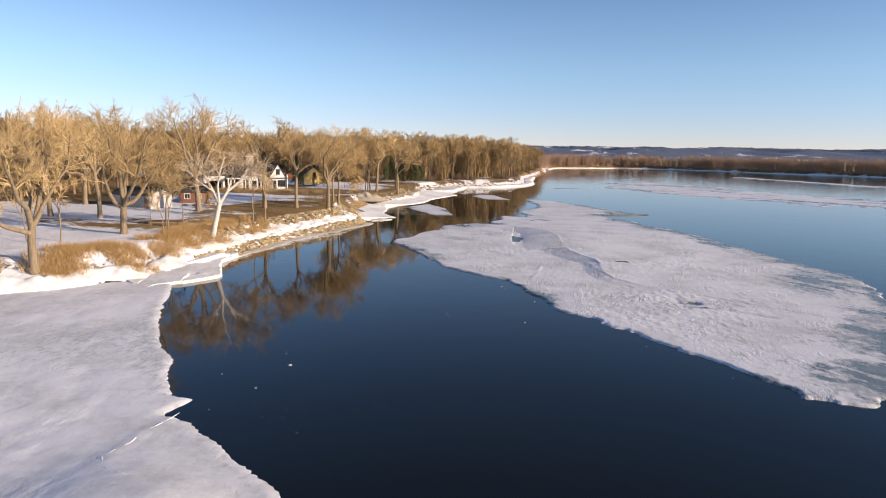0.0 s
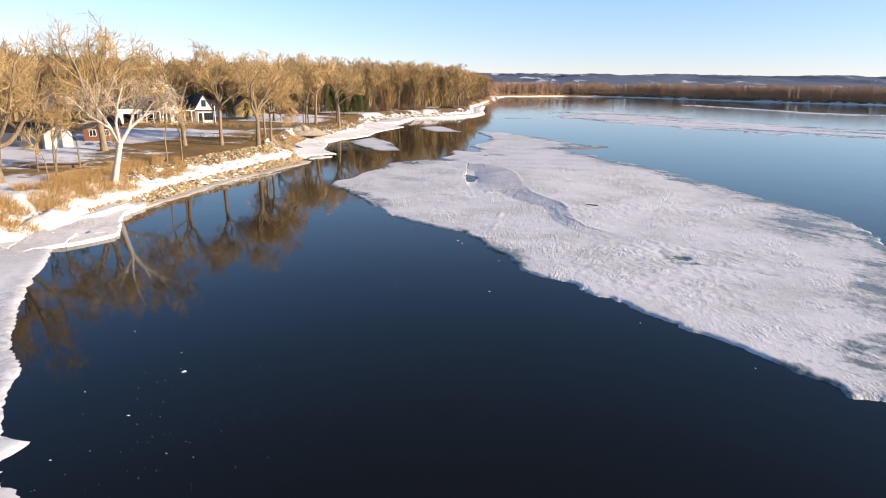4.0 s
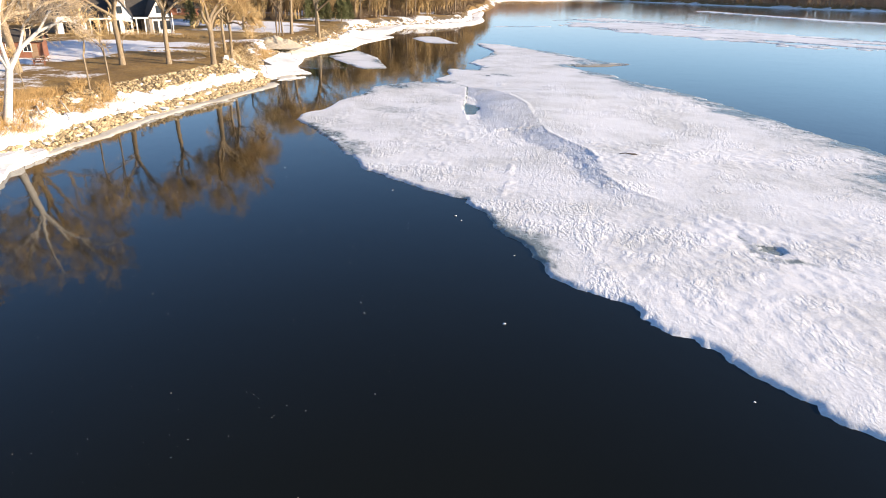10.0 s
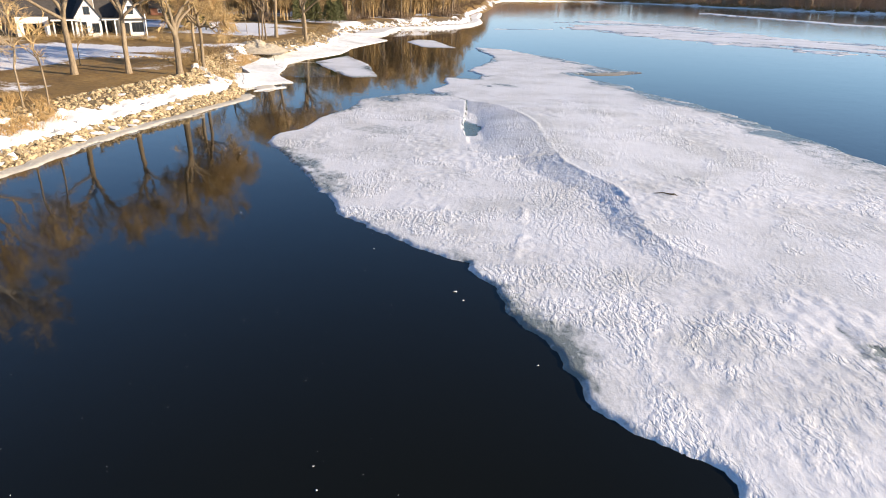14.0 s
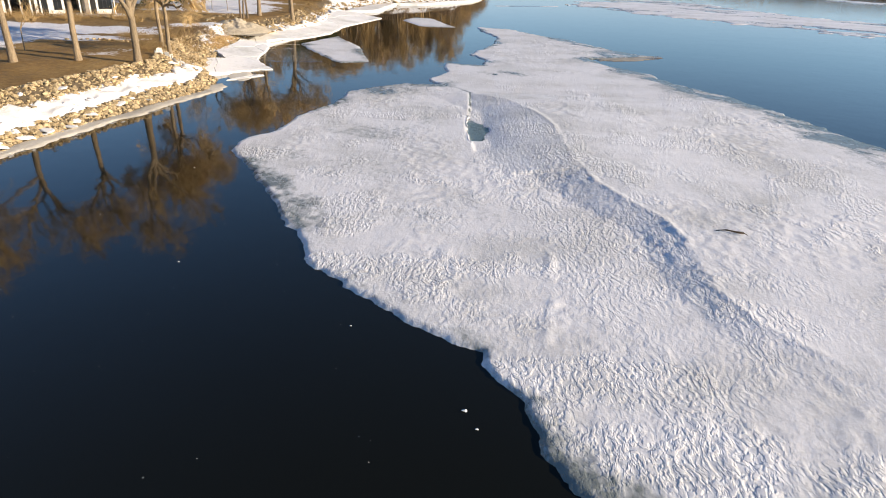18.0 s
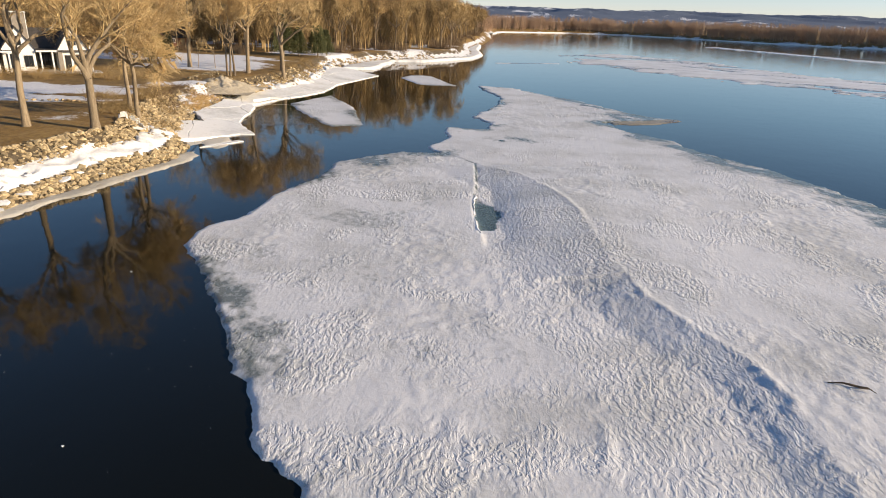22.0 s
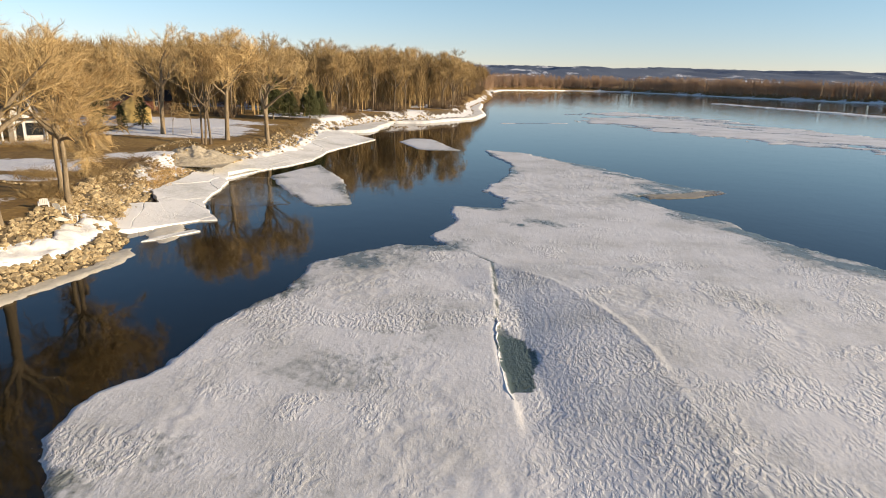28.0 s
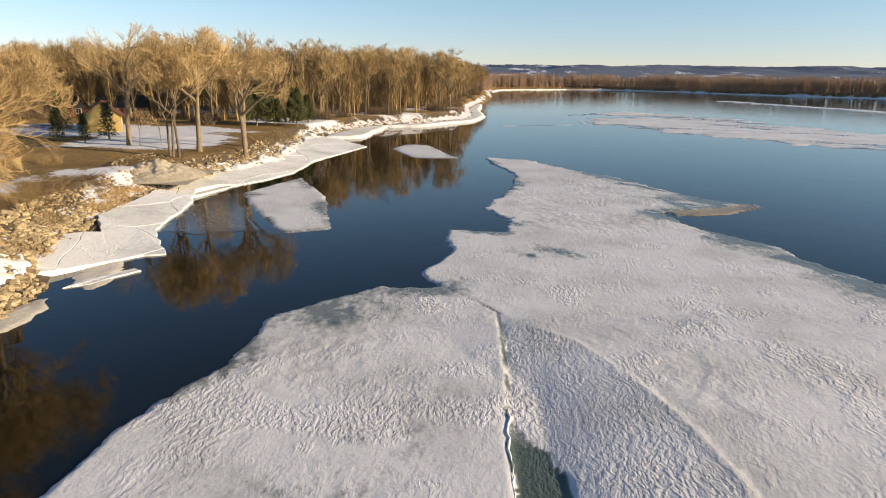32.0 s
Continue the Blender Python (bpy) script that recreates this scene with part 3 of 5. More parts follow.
# shore ice in the cove and along the point
def clipped(poly, nx, ny, c):
    """The part of an outline where nx * x + ny * y <= c."""
    out = []
    for (ax, ay), (bx, by) in zip(poly, poly[1:] + poly[:1]):
        da, db = nx * ax + ny * ay - c, nx * bx + ny * by - c
        if da <= 0:
            out.append((ax, ay))
        if da * db < 0:
            t = da / (da - db)
            out.append((ax + (bx - ax) * t, ay + (by - ay) * t))
    return out


def ice_plates(name, outline, label, material, size, thick, tilt, seed, rest=0.30, ragged=0.16, gap=0.05):
    """Shore ice broken into plates along cracks; each plate is a slab of its own."""
    rng = random.Random(seed)
    root = group_at(name, 0, 0, 0, 0, label, "shore ice")
    px, py = np.array(outline).T
    seeds = []
    for i in range(-2, int((px.max() - px.min()) / size) + 3):
        for j in range(-2, int((py.max() - py.min()) / size) + 3):
            seeds.append((px.min() + (i + rng.uniform(-0.1, 1.1)) * size, py.min() + (j + rng.uniform(-0.1, 1.1)) * size))
    for sx, sy in seeds:
        poly = list(outline)
        for ux, uy in seeds:
            dx, dy = ux - sx, uy - sy
            far_off = math.hypot(dx, dy)
            if 0 < far_off < 3.6 * size and poly:
                poly = clipped(poly, dx / far_off, dy / far_off, ((ux + sx) / 2 * dx + (uy + sy) / 2 * dy) / far_off - gap)
        area = 0.5 * sum(a[0] * b[1] - b[0] * a[1] for a, b in zip(poly, poly[1:] + poly[:1])) if len(poly) > 2 else 0
        if abs(area) < 0.35:
            continue
        if area < 0:
            poly.reverse()
        ring = []
        for (ax, ay), (bx, by) in zip(poly, poly[1:] + poly[:1]):
            steps = max(1, int(math.hypot(bx - ax, by - ay) / 0.5))
            ring += [(ax + (bx - ax) * n / steps, ay + (by - ay) * n / steps) for n in range(steps)]
        p = np.array(ring)
        p = p + ragged * np.stack([fbm(p[:, 0], p[:, 1], 1.3, 3, seed), fbm(p[:, 0], p[:, 1], 1.3, 3, seed + 1)], 1)
        c = p.mean(0)
        reach = np.linalg.norm(p - c, axis=1).max() + 0.1
        inset = c + (p - c) * (1 - 0.09 / reach)
        top = max(rest, land_height(c[0], c[1]) + 0.06) + rng.uniform(-0.05, 0.07) * (0.3 if size > 4 else 1)
        ax, ay = rng.gauss(0, tilt), rng.gauss(0, tilt)
        def slant(q):
            if size > 5:  # the shelf sags towards the river as one sheet
                middle = np.interp(q[:, 1], [149, 160, 170, 180, 190, 203, 216, 240, 256], [-29, -28.5, -30, -31, -30, -24.5, -23.5, -20, -24.5])
                return np.clip(0.52 - 0.10 * (q[:, 0] - middle), 0.14, 1.2) + 0.4 * (top - rest) * (top - rest < 0.08)
            return top + ax * (q[:, 0] - c[0]) + ay * (q[:, 1] - c[1])

        n = len(p)
        verts = np.concatenate([np.column_stack([inset, slant(inset)]), np.column_stack([p, slant(p) - 0.05]), np.column_stack([p, slant(p) - thick])])
        faces = [tuple(range(n))]
        for a in range(n):
            b = (a + 1) % n
            faces += [(a, n + a, n + b, b), (n + a, 2 * n + a, 2 * n + b, n + b)]
        under(root, "ice_plate", mesh_of("ice_plate", verts, faces, material))
    return root


def land_height(x, y):
    return float(ground_height(np.array([float(x)]), np.array([float(y)]))[0])


COVE = [(-29.6, 149.4), (-27.8, 151.3), (-26.3, 153.3), (-25.2, 154.8), (-23.7, 156.3), (-22.1, 156.8), (-24.2, 160.9), (-26.4, 165.1), (-26.9, 169.5), (-27.3, 173.8), (-28.2, 179.7),
        (-29.9, 185.5), (-28.4, 190.4), (-25.6, 191.8), (-23.4, 196.2), (-21.0, 203), (-20.4, 216), (-13.6, 239.6), (-22.4, 254), (-27, 256), (-26.5, 235), (-27, 213), (-29.5, 206.5),
        (-33.6, 200), (-34.6, 191.0), (-34.2, 186), (-33.4, 178.2), (-33.4, 173), (-33.5, 168.4), (-30.2, 162.3), (-32.1, 160.8), (-34.1, 159.2), (-32.4, 153.7)]
ice_plates("shore_ice", COVE, "thick white shelf of cracked shore ice in the cove", SHELF_ICE, 8.5, 0.5, 0.003, 33, gap=0.03)
ice_plates("shore_ice", [(-36.5, 77), (-32.4, 80.5), (-31.0, 83.5), (-32.6, 88), (-34.6, 92.5), (-34.9, 99), (-38, 101), (-40, 90), (-41, 80)],
           "heaved slabs of white ice against the bank", SHELF_ICE, 4.4, 0.5, 0.045, 41, rest=0.36, gap=0.03, ragged=0.3)
ice_plates("shore_ice", [(-25.9, 148.0), (-24.4, 148.8), (-22.2, 152.2), (-22.9, 152.8), (-25.2, 150.0)], "narrow sliver of white ice off the cove", SHELF_ICE, 4.5, 0.2, 0.004, 45, rest=0.10, ragged=0.08)
ice_sheet("shore_ice", [(-25.5, 252), (-19.5, 255), (-16.5, 258), (-12.6, 287), (-4, 289.5), (6, 304), (13, 313), (18, 336), (18.5, 372), (23, 420), (19, 420), (13, 372),
                        (11, 337), (8, 318), (-2, 303), (-19, 288)],
          "white ledge of ice along the wooded point", SHELF_ICE, thick=0.7, grid=0.6, rough_edge=0.5, relief=0.05, seed=37, edge_wet=0.3, category="shore ice", steep=0.3)
ice_sheet("ice_floe", [(-24.0, 186), (-19, 198.5), (-15.5, 190), (-13.2, 184), (-9.6, 166.5), (-14, 164.4), (-18.8, 173.5)],
          "small loose floe of grey snowy ice", rough_edge=0.4, seed=43, thick=0.10, relief=0.02, group="loose floes", wetness=0.1)
ice_sheet("ice_floe", [(-8.3, 236), (-5.5, 246), (-0.9, 243), (1.5, 234), (4.9, 222.2), (-1, 221.5), (-3.8, 223)],
          "oval raft of snowy ice adrift below the woods", rough_edge=0.25, seed=47, thick=0.10, relief=0.02, group="loose floes", wetness=0.12)
def streaks(x, y, z, wet, d):
    band = fbm((x * 0.83 - y * 0.56) / 3.2, x * 0.56 + y * 0.83, 9.0, 4, 57, 0.6)
    z = np.where(band < -0.4, -0.2, z)
    return z, wet + 0.75 * step(0.0, -0.45, band), np.where(band < -0.5, -9, d)


ice_sheet("ice_floe", [(50, 352), (66, 366), (79, 379), (95, 355), (102, 341), (110, 311), (122, 272), (170, 240), (150, 205), (97, 230), (86, 249), (67, 277), (55, 298), (49, 310), (56, 330)],
          "wide thin floe of grey streaked ice far out", THIN_ICE, grid=0.9, rough_edge=5.0, seed=53, thick=0.14, relief=0.01, wetness=0.0, group="far floes", edge_wet=0.5, steep=0.8, shape=streaks)
ice_sheet("ice_floe", [(176, 500), (190, 442), (205, 386), (260, 340), (256, 334), (195, 380), (181, 440), (168, 496)],
          "long narrow strip of ridged white ice far out", THIN_ICE, grid=1.2, rough_edge=2.5, seed=59, thick=0.25, relief=0.1, group="far floes", steep=0.9)
SKIM = ice_material("clear_skim_ice", (0.30, 0.285, 0.25), (0.010, 0.011, 0.009), 0.42, 0.5, 0.008)
ice_sheet("skim_ice", [(-26.4, 164.5), (-22.5, 163.0), (-18.5, 163.8), (-14.6, 164.6), (-18.6, 173), (-23.6, 185), (-28.0, 186), (-28.2, 178), (-27.0, 170)],
          "dark clear skim of new ice in the cove", SKIM, rough_edge=0.9, seed=67, thick=0.012, relief=0.0, wetness=0.8, edge_wet=0.3, category="skim ice", steep=0.9)
ice_sheet("ice_floe", [(20, 296), (42, 303), (42, 305), (20, 298.5)], "thin sliver of grey ice on open water", THIN_ICE, grid=0.6, rough_edge=0.8, seed=61, thick=0.05, relief=0.0,
          wetness=0.1, group="far floes")
ice_sheet("ice_floe", [(27.0, 173.5), (33, 174.8), (39.4, 178.2), (39.8, 180.6), (33, 181.8), (25.5, 178.5)], "brown reed-strewn tail of thin ice", ice_material("reed_strewn_ice", (0.46, 0.40, 0.31), (0.13, 0.095, 0.055), 0.6, 0.4, 0.05), rough_edge=0.9, seed=63, thick=0.1, relief=0.03, group="loose floes",
          wetness=0.35)


# ---- lines along the bank ----
def resample(points, every):
    out, left = [], 0.0
    for (ax, ay), (bx, by) in zip(points[:-1], points[1:]):
        long = math.hypot(bx - ax, by - ay)
        while left < long:
            out.append((ax + (bx - ax) * left / long, ay + (by - ay) * left / long))
            left += every
        left -= long
    return np.array(out)


BANK = resample(SHORE[3:26], 0.35)
for _ in range(6):
    BANK[1:-1] = (BANK[:-2] + 2 * BANK[1:-1] + BANK[2:]) / 4
TANGENT = np.gradient(BANK, axis=0)
TANGENT /= np.linalg.norm(TANGENT, axis=1)[:, None]
INLAND = np.stack([-TANGENT[:, 1], TANGENT[:, 0]], 1)


def bank_strip(name, y0, y1, inner, outer, lift, label, material, seed, category, across=9, ragged=0.5, floor=None, arch=1.0):
    """A layer of snow or ice that follows the bank, between two distances inland of the water's edge."""
    rows = np.nonzero((BANK[:, 1] > y0) & (BANK[:, 1] < y1))[0]
    p, n = BANK[rows], INLAND[rows]
    ends = np.minimum(1, np.minimum(np.arange(len(rows)), np.arange(len(rows))[::-1]) / 8)
    lo = inner + ragged * fbm(p[:, 0], p[:, 1], 3.0, 5, seed, 0.7)
    hi = outer + ragged * fbm(p[:, 0], p[:, 1], 3.5, 5, seed + 1, 0.7)
    mid = (lo + hi) / 2
    lo, hi = mid + (lo - mid) * ends, mid + (hi - mid) * ends
    t = np.linspace(0, 1, across)
    off = lo[:, None] + (hi - lo)[:, None] * t
    x, y = p[:, 0, None] + n[:, 0, None] * off, p[:, 1, None] + n[:, 1, None] * off
    base = ground_height(x, y) if floor is None else np.full(x.shape, floor)
    edge = np.clip(np.minimum(t, 1 - t) * 7, 0, 1) ** 0.5
    top = base - 0.12 + (lift * arch + 0.12) * edge[None] * ends[:, None] ** 0.5 + (0.22 if floor is None else 0.04) * fbm(x, y, 1.2, 3, seed + 4) * edge[None]
    m = across
    k = (np.arange(len(rows) - 1)[:, None] * m + np.arange(m - 1)[None]).ravel()
    me = mesh_of(name, np.stack([x, y, top], -1).reshape(-1, 3), np.stack([k, k + m, k + m + 1, k + 1], 1), material, True)
    me.attributes.new("wet", "FLOAT", "POINT").data.foreach_set("value", np.clip(0.25 * fbm(x, y, 6, 2, seed + 6), 0, 1).ravel().astype(np.float32))
    return tagged(new(name, me), label, category, kind="structure")


bank_strip("snow_ledge", 88, 154.5, 1.7, 4.6, 0.24, "thick band of white snow lying along the bank", SHELF_ICE, 71, "snow", ragged=0.6)
bank_strip("snow_ledge", 62, 92, -0.4, 3.2, 0.30, "broken white snow along the upstream bank", SHELF_ICE, 73, "snow", ragged=0.7)
bank_strip("snow_ledge", 196, 256, 0.2, 3.0, 0.30, "white snow banked above the cove", SHELF_ICE, 75, "snow", ragged=0.8)
bank_strip("ice_fringe", 94, 147, -1.9, 0.35, 0.07, "narrow dirty fringe of ice at the waterline", FRINGE_ICE, 77, "shore ice", ragged=0.45, floor=0.02, across=7)
bank_strip("ice_fringe", 146, 156, -4.6, -1.6, 0.05, "tan shelf of thin melting ice at the waterline", FRINGE_ICE, 79, "shore ice", ragged=0.5, floor=0.02, across=7)


# ---- stones ----
def stone_mesh(seed):
    rng = random.Random(seed)
    bm = bmesh.new()
    for _ in range(15):
        v = Vector((rng.gauss(0, 1), rng.gauss(0, 1), rng.gauss(0, 1))).normalized() * rng.uniform(0.40, 0.56)
        bm.verts.new((v.x * rng.uniform(0.95, 1.25), v.y * 0.9, v.z * 0.72))
    found = bmesh.ops.convex_hull(bm, input=bm.verts)
    bmesh.ops.delete(bm, geom=[g for g in found["geom_interior"] if isinstance(g, bmesh.types.BMVert)], context="VERTS")
    me = bpy.data.meshes.new("stone")
    bm.to_mesh(me)
    bm.free()
    me.materials.append(ROCK)
    return me


STONES = [stone_mesh(n) for n in range(12)]
STONE_DATA = [(np.array([v.co for v in s.vertices]), [tuple(p.vertices) for p in s.polygons]) for s in STONES]


def stone_places(y0, y1, d0, d1, count, smallest, largest, seed):
    rng = random.Random(seed)
    rows = np.nonzero((BANK[:, 1] > y0) & (BANK[:, 1] < y1))[0]
    spots = [(rng.choice(rows), rng.uniform(d0, d1), rng.uniform(-0.25, 0.25), rng.uniform(-0.25, 0.25)) for _ in range(count)]
    xy = np.array([BANK[r] + INLAND[r] * d + np.array([u, v]) for r, d, u, v in spots])
    for (x, y), z in zip(xy.tolist(), ground_height(xy[:, 0], xy[:, 1]).tolist()):
        size = smallest + (largest - smallest) * rng.random() ** 2
        yield Matrix.LocRotScale((x, y, z + size * 0.10), Euler((rng.uniform(-0.5, 0.5), rng.uniform(-0.5, 0.5), rng.uniform(0, 6.28))), (size, size, size * rng.uniform(0.8, 1.1))), rng.randrange(12)


def joined(name, places, data, material, parent=None, label="", kind="stuff"):
    verts, faces, gone = [], [], 0
    for m, which in places:
        v, f = data[which]
        r = np.array(m)
        verts.append(v @ r[:3, :3].T + r[:3, 3])
        faces += [tuple(i + gone for i in face) for face in f]
        gone += len(v)
    me = mesh_of(name, np.concatenate(verts), faces, material)
    ob = new(name, me)
    ob.parent = parent
    return tagged(ob, label, kind=kind)


ROCK_PILE = surface("piled_fieldstone", (0.19, 0.138, 0.075), (0.58, 0.455, 0.27), 0.5, 0.85, 0.03, 0.07, 0.40, island=True)
riprap = group_at("riprap", 0, 0, 0, 0, "tan boulders piled along the water's edge as riprap", "stone bank")
near_stones = list(stone_places(126, 149.5, 0.1, 1.9, 170, 0.4, 0.95, 5)) + list(stone_places(132, 150, 4.3, 6.5, 130, 0.4, 0.95, 6))
more_stones = (list(stone_places(92, 149, 0.0, 1.8, 1500, 0.32, 0.78, 7)) + list(stone_places(108, 152, 4.3, 6.6, 900, 0.3, 0.75, 8))
               + list(stone_places(148, 166, 1.2, 6.5, 520, 0.35, 0.95, 9)) + list(stone_places(186, 222, 1.5, 6.0, 520, 0.35, 1.0, 10))
               + list(stone_places(222, 300, 1.0, 5.0, 420, 0.4, 1.1, 11)) + list(stone_places(76, 92, 2.5, 6.0, 60, 0.3, 0.8, 12)))
more_stones += list(stone_places(152, 172, 2.2, 6.2, 620, 0.3, 0.85, 14))
more_stones += list(stone_places(163, 196, 0.6, 6.0, 520, 0.3, 0.8, 15))
more_stones += list(stone_places(96, 149, -0.2, 1.8, 1000, 0.2, 0.45, 16)) + list(stone_places(104, 152, 4.2, 6.6, 700, 0.2, 0.4, 17))
joined("rubble", more_stones, STONE_DATA, ROCK_PILE, riprap)


# ---- bare trees ----
def tubes(paths, sides):
    """Tapered tubes along (points, radii)."""
    verts, faces, gone = [], [], 0
    turn = np.linspace(0, 2 * np.pi, sides, endpoint=False)
    for pts, radii in paths:
        pts = np.asarray(pts, float)
        way = np.gradient(pts, axis=0)
        way /= np.linalg.norm(way, axis=1)[:, None] + 1e-9
        aside = np.cross(way, np.array([0.31, 0.95, 0.05]))
        aside /= np.linalg.norm(aside, axis=1)[:, None] + 1e-9
        other = np.cross(way, aside)
        ring = pts[:, None] + np.asarray(radii)[:, None, None] * (np.cos(turn)[None, :, None] * aside[:, None] + np.sin(turn)[None, :, None] * other[:, None])
        verts.append(ring.reshape(-1, 3))
        n = len(pts)
        a = gone + (np.arange(n - 1)[:, None] * sides + np.arange(sides)[None])
        b = gone + (np.arange(n - 1)[:, None] * sides + (np.arange(sides)[None] + 1) % sides)
        faces.append(np.stack([a, b, b + sides, a + sides], -1).reshape(-1, 4))
        gone += n * sides
    return np.concatenate(verts), np.concatenate(faces)


def needles(starts, ways, widths):
    """Three-sided pointed twigs."""
    n = len(starts)
    unit = ways / (np.linalg.norm(ways, axis=1)[:, None] + 1e-9)
    aside = np.cross(unit, np.array([0.2, 0.3, 0.93]))
    aside /= np.linalg.norm(aside, axis=1)[:, None] + 1e-9
    other = np.cross(unit, aside)
    w = widths[:, None]
    verts = np.stack([starts + w * aside, starts + w * (-0.5 * aside + 0.866 * other), starts + w * (-0.5 * aside - 0.866 * other), starts + ways], 1).reshape(-1, 3)
    k = np.arange(n)[:, None] * 4
    faces = np.concatenate([k + np.array([[0, 1, 3]]), k + np.array([[1, 2, 3]]), k + np.array([[2, 0, 3]])])
    return verts, faces


def branch(rng, start, way, length, bend_up, wander, pieces=5):
    pts, way = [np.array(start, float)], np.array(way, float)
    for _ in range(pieces):
        way = way + rng.normal(0, wander, 3) + np.array([0, 0, bend_up])
        way /= np.linalg.norm(way)
        pts.append(pts[-1] + way * length / pieces)
    return np.array(pts)


def around(rng, way, angle):
    """A direction that leaves way at an angle, to a random side."""
    way = way / np.linalg.norm(way)
    side = np.cross(way, rng.normal(0, 1, 3))
    side /= np.linalg.norm(side) + 1e-9
    return way * math.cos(angle) + side * math.sin(angle)


def rounded(v, height, clear, width):
    """Draws the outermost twigs in, to a rounded crown."""
    low = height * clear * 0.9
    centre = np.array([0, 0, low + (height - low) * 0.48])
    q = (v - centre) / np.array([height * width, height * width, (height - low) * 0.54])
    e = np.linalg.norm(q, axis=1)
    pull = np.where(e > 0.9, (0.9 + 0.22 * (1 - np.exp(-(e - 0.9) / 0.22))) / np.maximum(e, 0.01), 1)
    pull = np.where(v[:, 2] < low, 1, pull)
    return centre + (v - centre) * pull[:, None]


def tree_meshes(seed, height=18.0, trunk=0.38, clear=0.28, limbs=4, spread=0.6, boughs=7, sprays=7, twigs=4200, droop=0.0, lean=(0.0, 0.0), bark=None, twig=None, twig_width=0.02,
                twig_length=1.0, sides=7, skeleton=None, width=0.42):
    """A leafless tree of that height: the mesh of its trunk and limbs, and that of its crown of branches and twigs."""
    rng = np.random.default_rng(seed)
    thick, second, third = [], [], []
    if skeleton:
        mains = skeleton
        thick += [(p, r) for p, r in mains]
        heads = mains[1:]
    else:
        stem = branch(rng, (0, 0, -0.3), (lean[0], lean[1], 1), height * clear + 0.3, 0.02, 0.04, 4)
        thick.append((stem, np.interp(np.linspace(0, 1, 5), [0, 0.12, 1], [trunk * 1.35, trunk, trunk * 0.8])))
        heads, turn = [], rng.uniform(0, 6.28)
        for n in range(limbs):
            tilt = spread * rng.uniform(0.6, 1.15) if n else spread * 0.3
            a = turn + n * 6.283 / max(limbs - 1, 1) + rng.normal(0, 0.3)
            way = (math.sin(tilt) * math.cos(a) + lean[0] * 0.5, math.sin(tilt) * math.sin(a) + lean[1] * 0.5, math.cos(tilt))
            start = stem[-1] if n < 3 else stem[-2] * 0.4 + stem[-1] * 0.6
            long = height * (1 - clear) * rng.uniform(0.72, 0.98)
            p = branch(rng, start, way, long, 0.05 - droop * 0.05, 0.23, 8)
            heads.append((p, trunk * np.linspace(0.62 if n else 0.72, 0.10, 9)))
        thick += heads
    for p, r in heads:
        for _ in range(boughs):
            t = rng.uniform(0.3, 1.0)
            k = min(int(t * (len(p) - 1)), len(p) - 2)
            at = p[k] + (p[k + 1] - p[k]) * (t * (len(p) - 1) - k)
            way = around(rng, p[k + 1] - p[k], rng.uniform(0.5, 1.05)) + np.array([0, 0, 0.15 - 0.4 * droop])
            long = height * 0.36 * rng.uniform(0.5, 1.0) * (1.1 - 0.5 * t)
            rad = np.interp(t, [0, 1], [r[0], r[-1]]) * 0.45
            q = branch(rng, at, way, long, 0.05 - 0.10 * droop, 0.22, 5)
            second.append((q, np.linspace(max(rad, 0.05), 0.018, 6)))
            for _ in range(sprays):
                t2 = rng.uniform(0.2, 1.0)
                k2 = min(int(t2 * 5), 4)
                at2 = q[k2] + (q[k2 + 1] - q[k2]) * (t2 * 5 - k2)
                way2 = around(rng, q[k2 + 1] - q[k2], rng.uniform(0.4, 0.95)) + np.array([0, 0, 0.12 - 0.5 * droop])
                third.append((branch(rng, at2, way2, height * 0.10 * rng.uniform(0.6, 1.2), 0.02 - 0.14 * droop, 0.18, 3), np.array([0.034, 0.026, 0.018, 0.009])))
    pick = rng.integers(0, len(third), twigs)
    paths = np.array([p for p, _ in third])
    t = rng.uniform(0.1, 1.0, twigs) * 3
    k = np.minimum(t.astype(int), 2)
    p0, p1 = paths[pick, k], paths[pick, k + 1]
    starts = p0 + (p1 - p0) * (t - k)[:, None]
    ways = (p1 - p0) / np.linalg.norm(p1 - p0, axis=1)[:, None] + rng.normal(0, 0.62, (twigs, 3)) + np.array([0, 0, 0.15 - 0.7 * droop])
    ways = ways / np.linalg.norm(ways, axis=1)[:, None] * (rng.uniform(0.5, 1.3, twigs) * twig_length)[:, None]
    wood = tubes(thick, sides)
    v2, f2 = tubes(second, 4)
    v3, f3 = tubes(third, 3)
    v4, f4 = needles(starts, ways, rng.uniform(0.6, 1.2, twigs) * twig_width)
    v = np.concatenate([v2, v3, v4])
    f = f2.tolist() + (f3 + len(v2)).tolist() + (f4 + len(v2) + len(v3)).tolist()
    if not skeleton:
        v, wood = rounded(v, height, clear, width), (rounded(wood[0], height, clear, width), wood[1])
    fit = height / float(np.quantile(v[:, 2], 0.9985))
    v, wood = v * fit, (wood[0] * fit, wood[1])
    return mesh_of("trunk", wood[0], wood[1], bark or BARK, True), mesh_of("crown", v, f, twig or TWIG)


def land(x, y):
    return float(ground_height(np.array([float(x)]), np.array([float(y)]))[0])


def plant(meshes, x, y, scale, turn, label, group="", name="bare_tree", sink=0.1):
    root = group_at(name, x, y, land(x, y) - sink, turn, label, "tree", group)
    root.scale = (scale, scale, scale)
    under(root, "trunk", meshes[0])
    under(root, "crown", meshes[1])
    return root


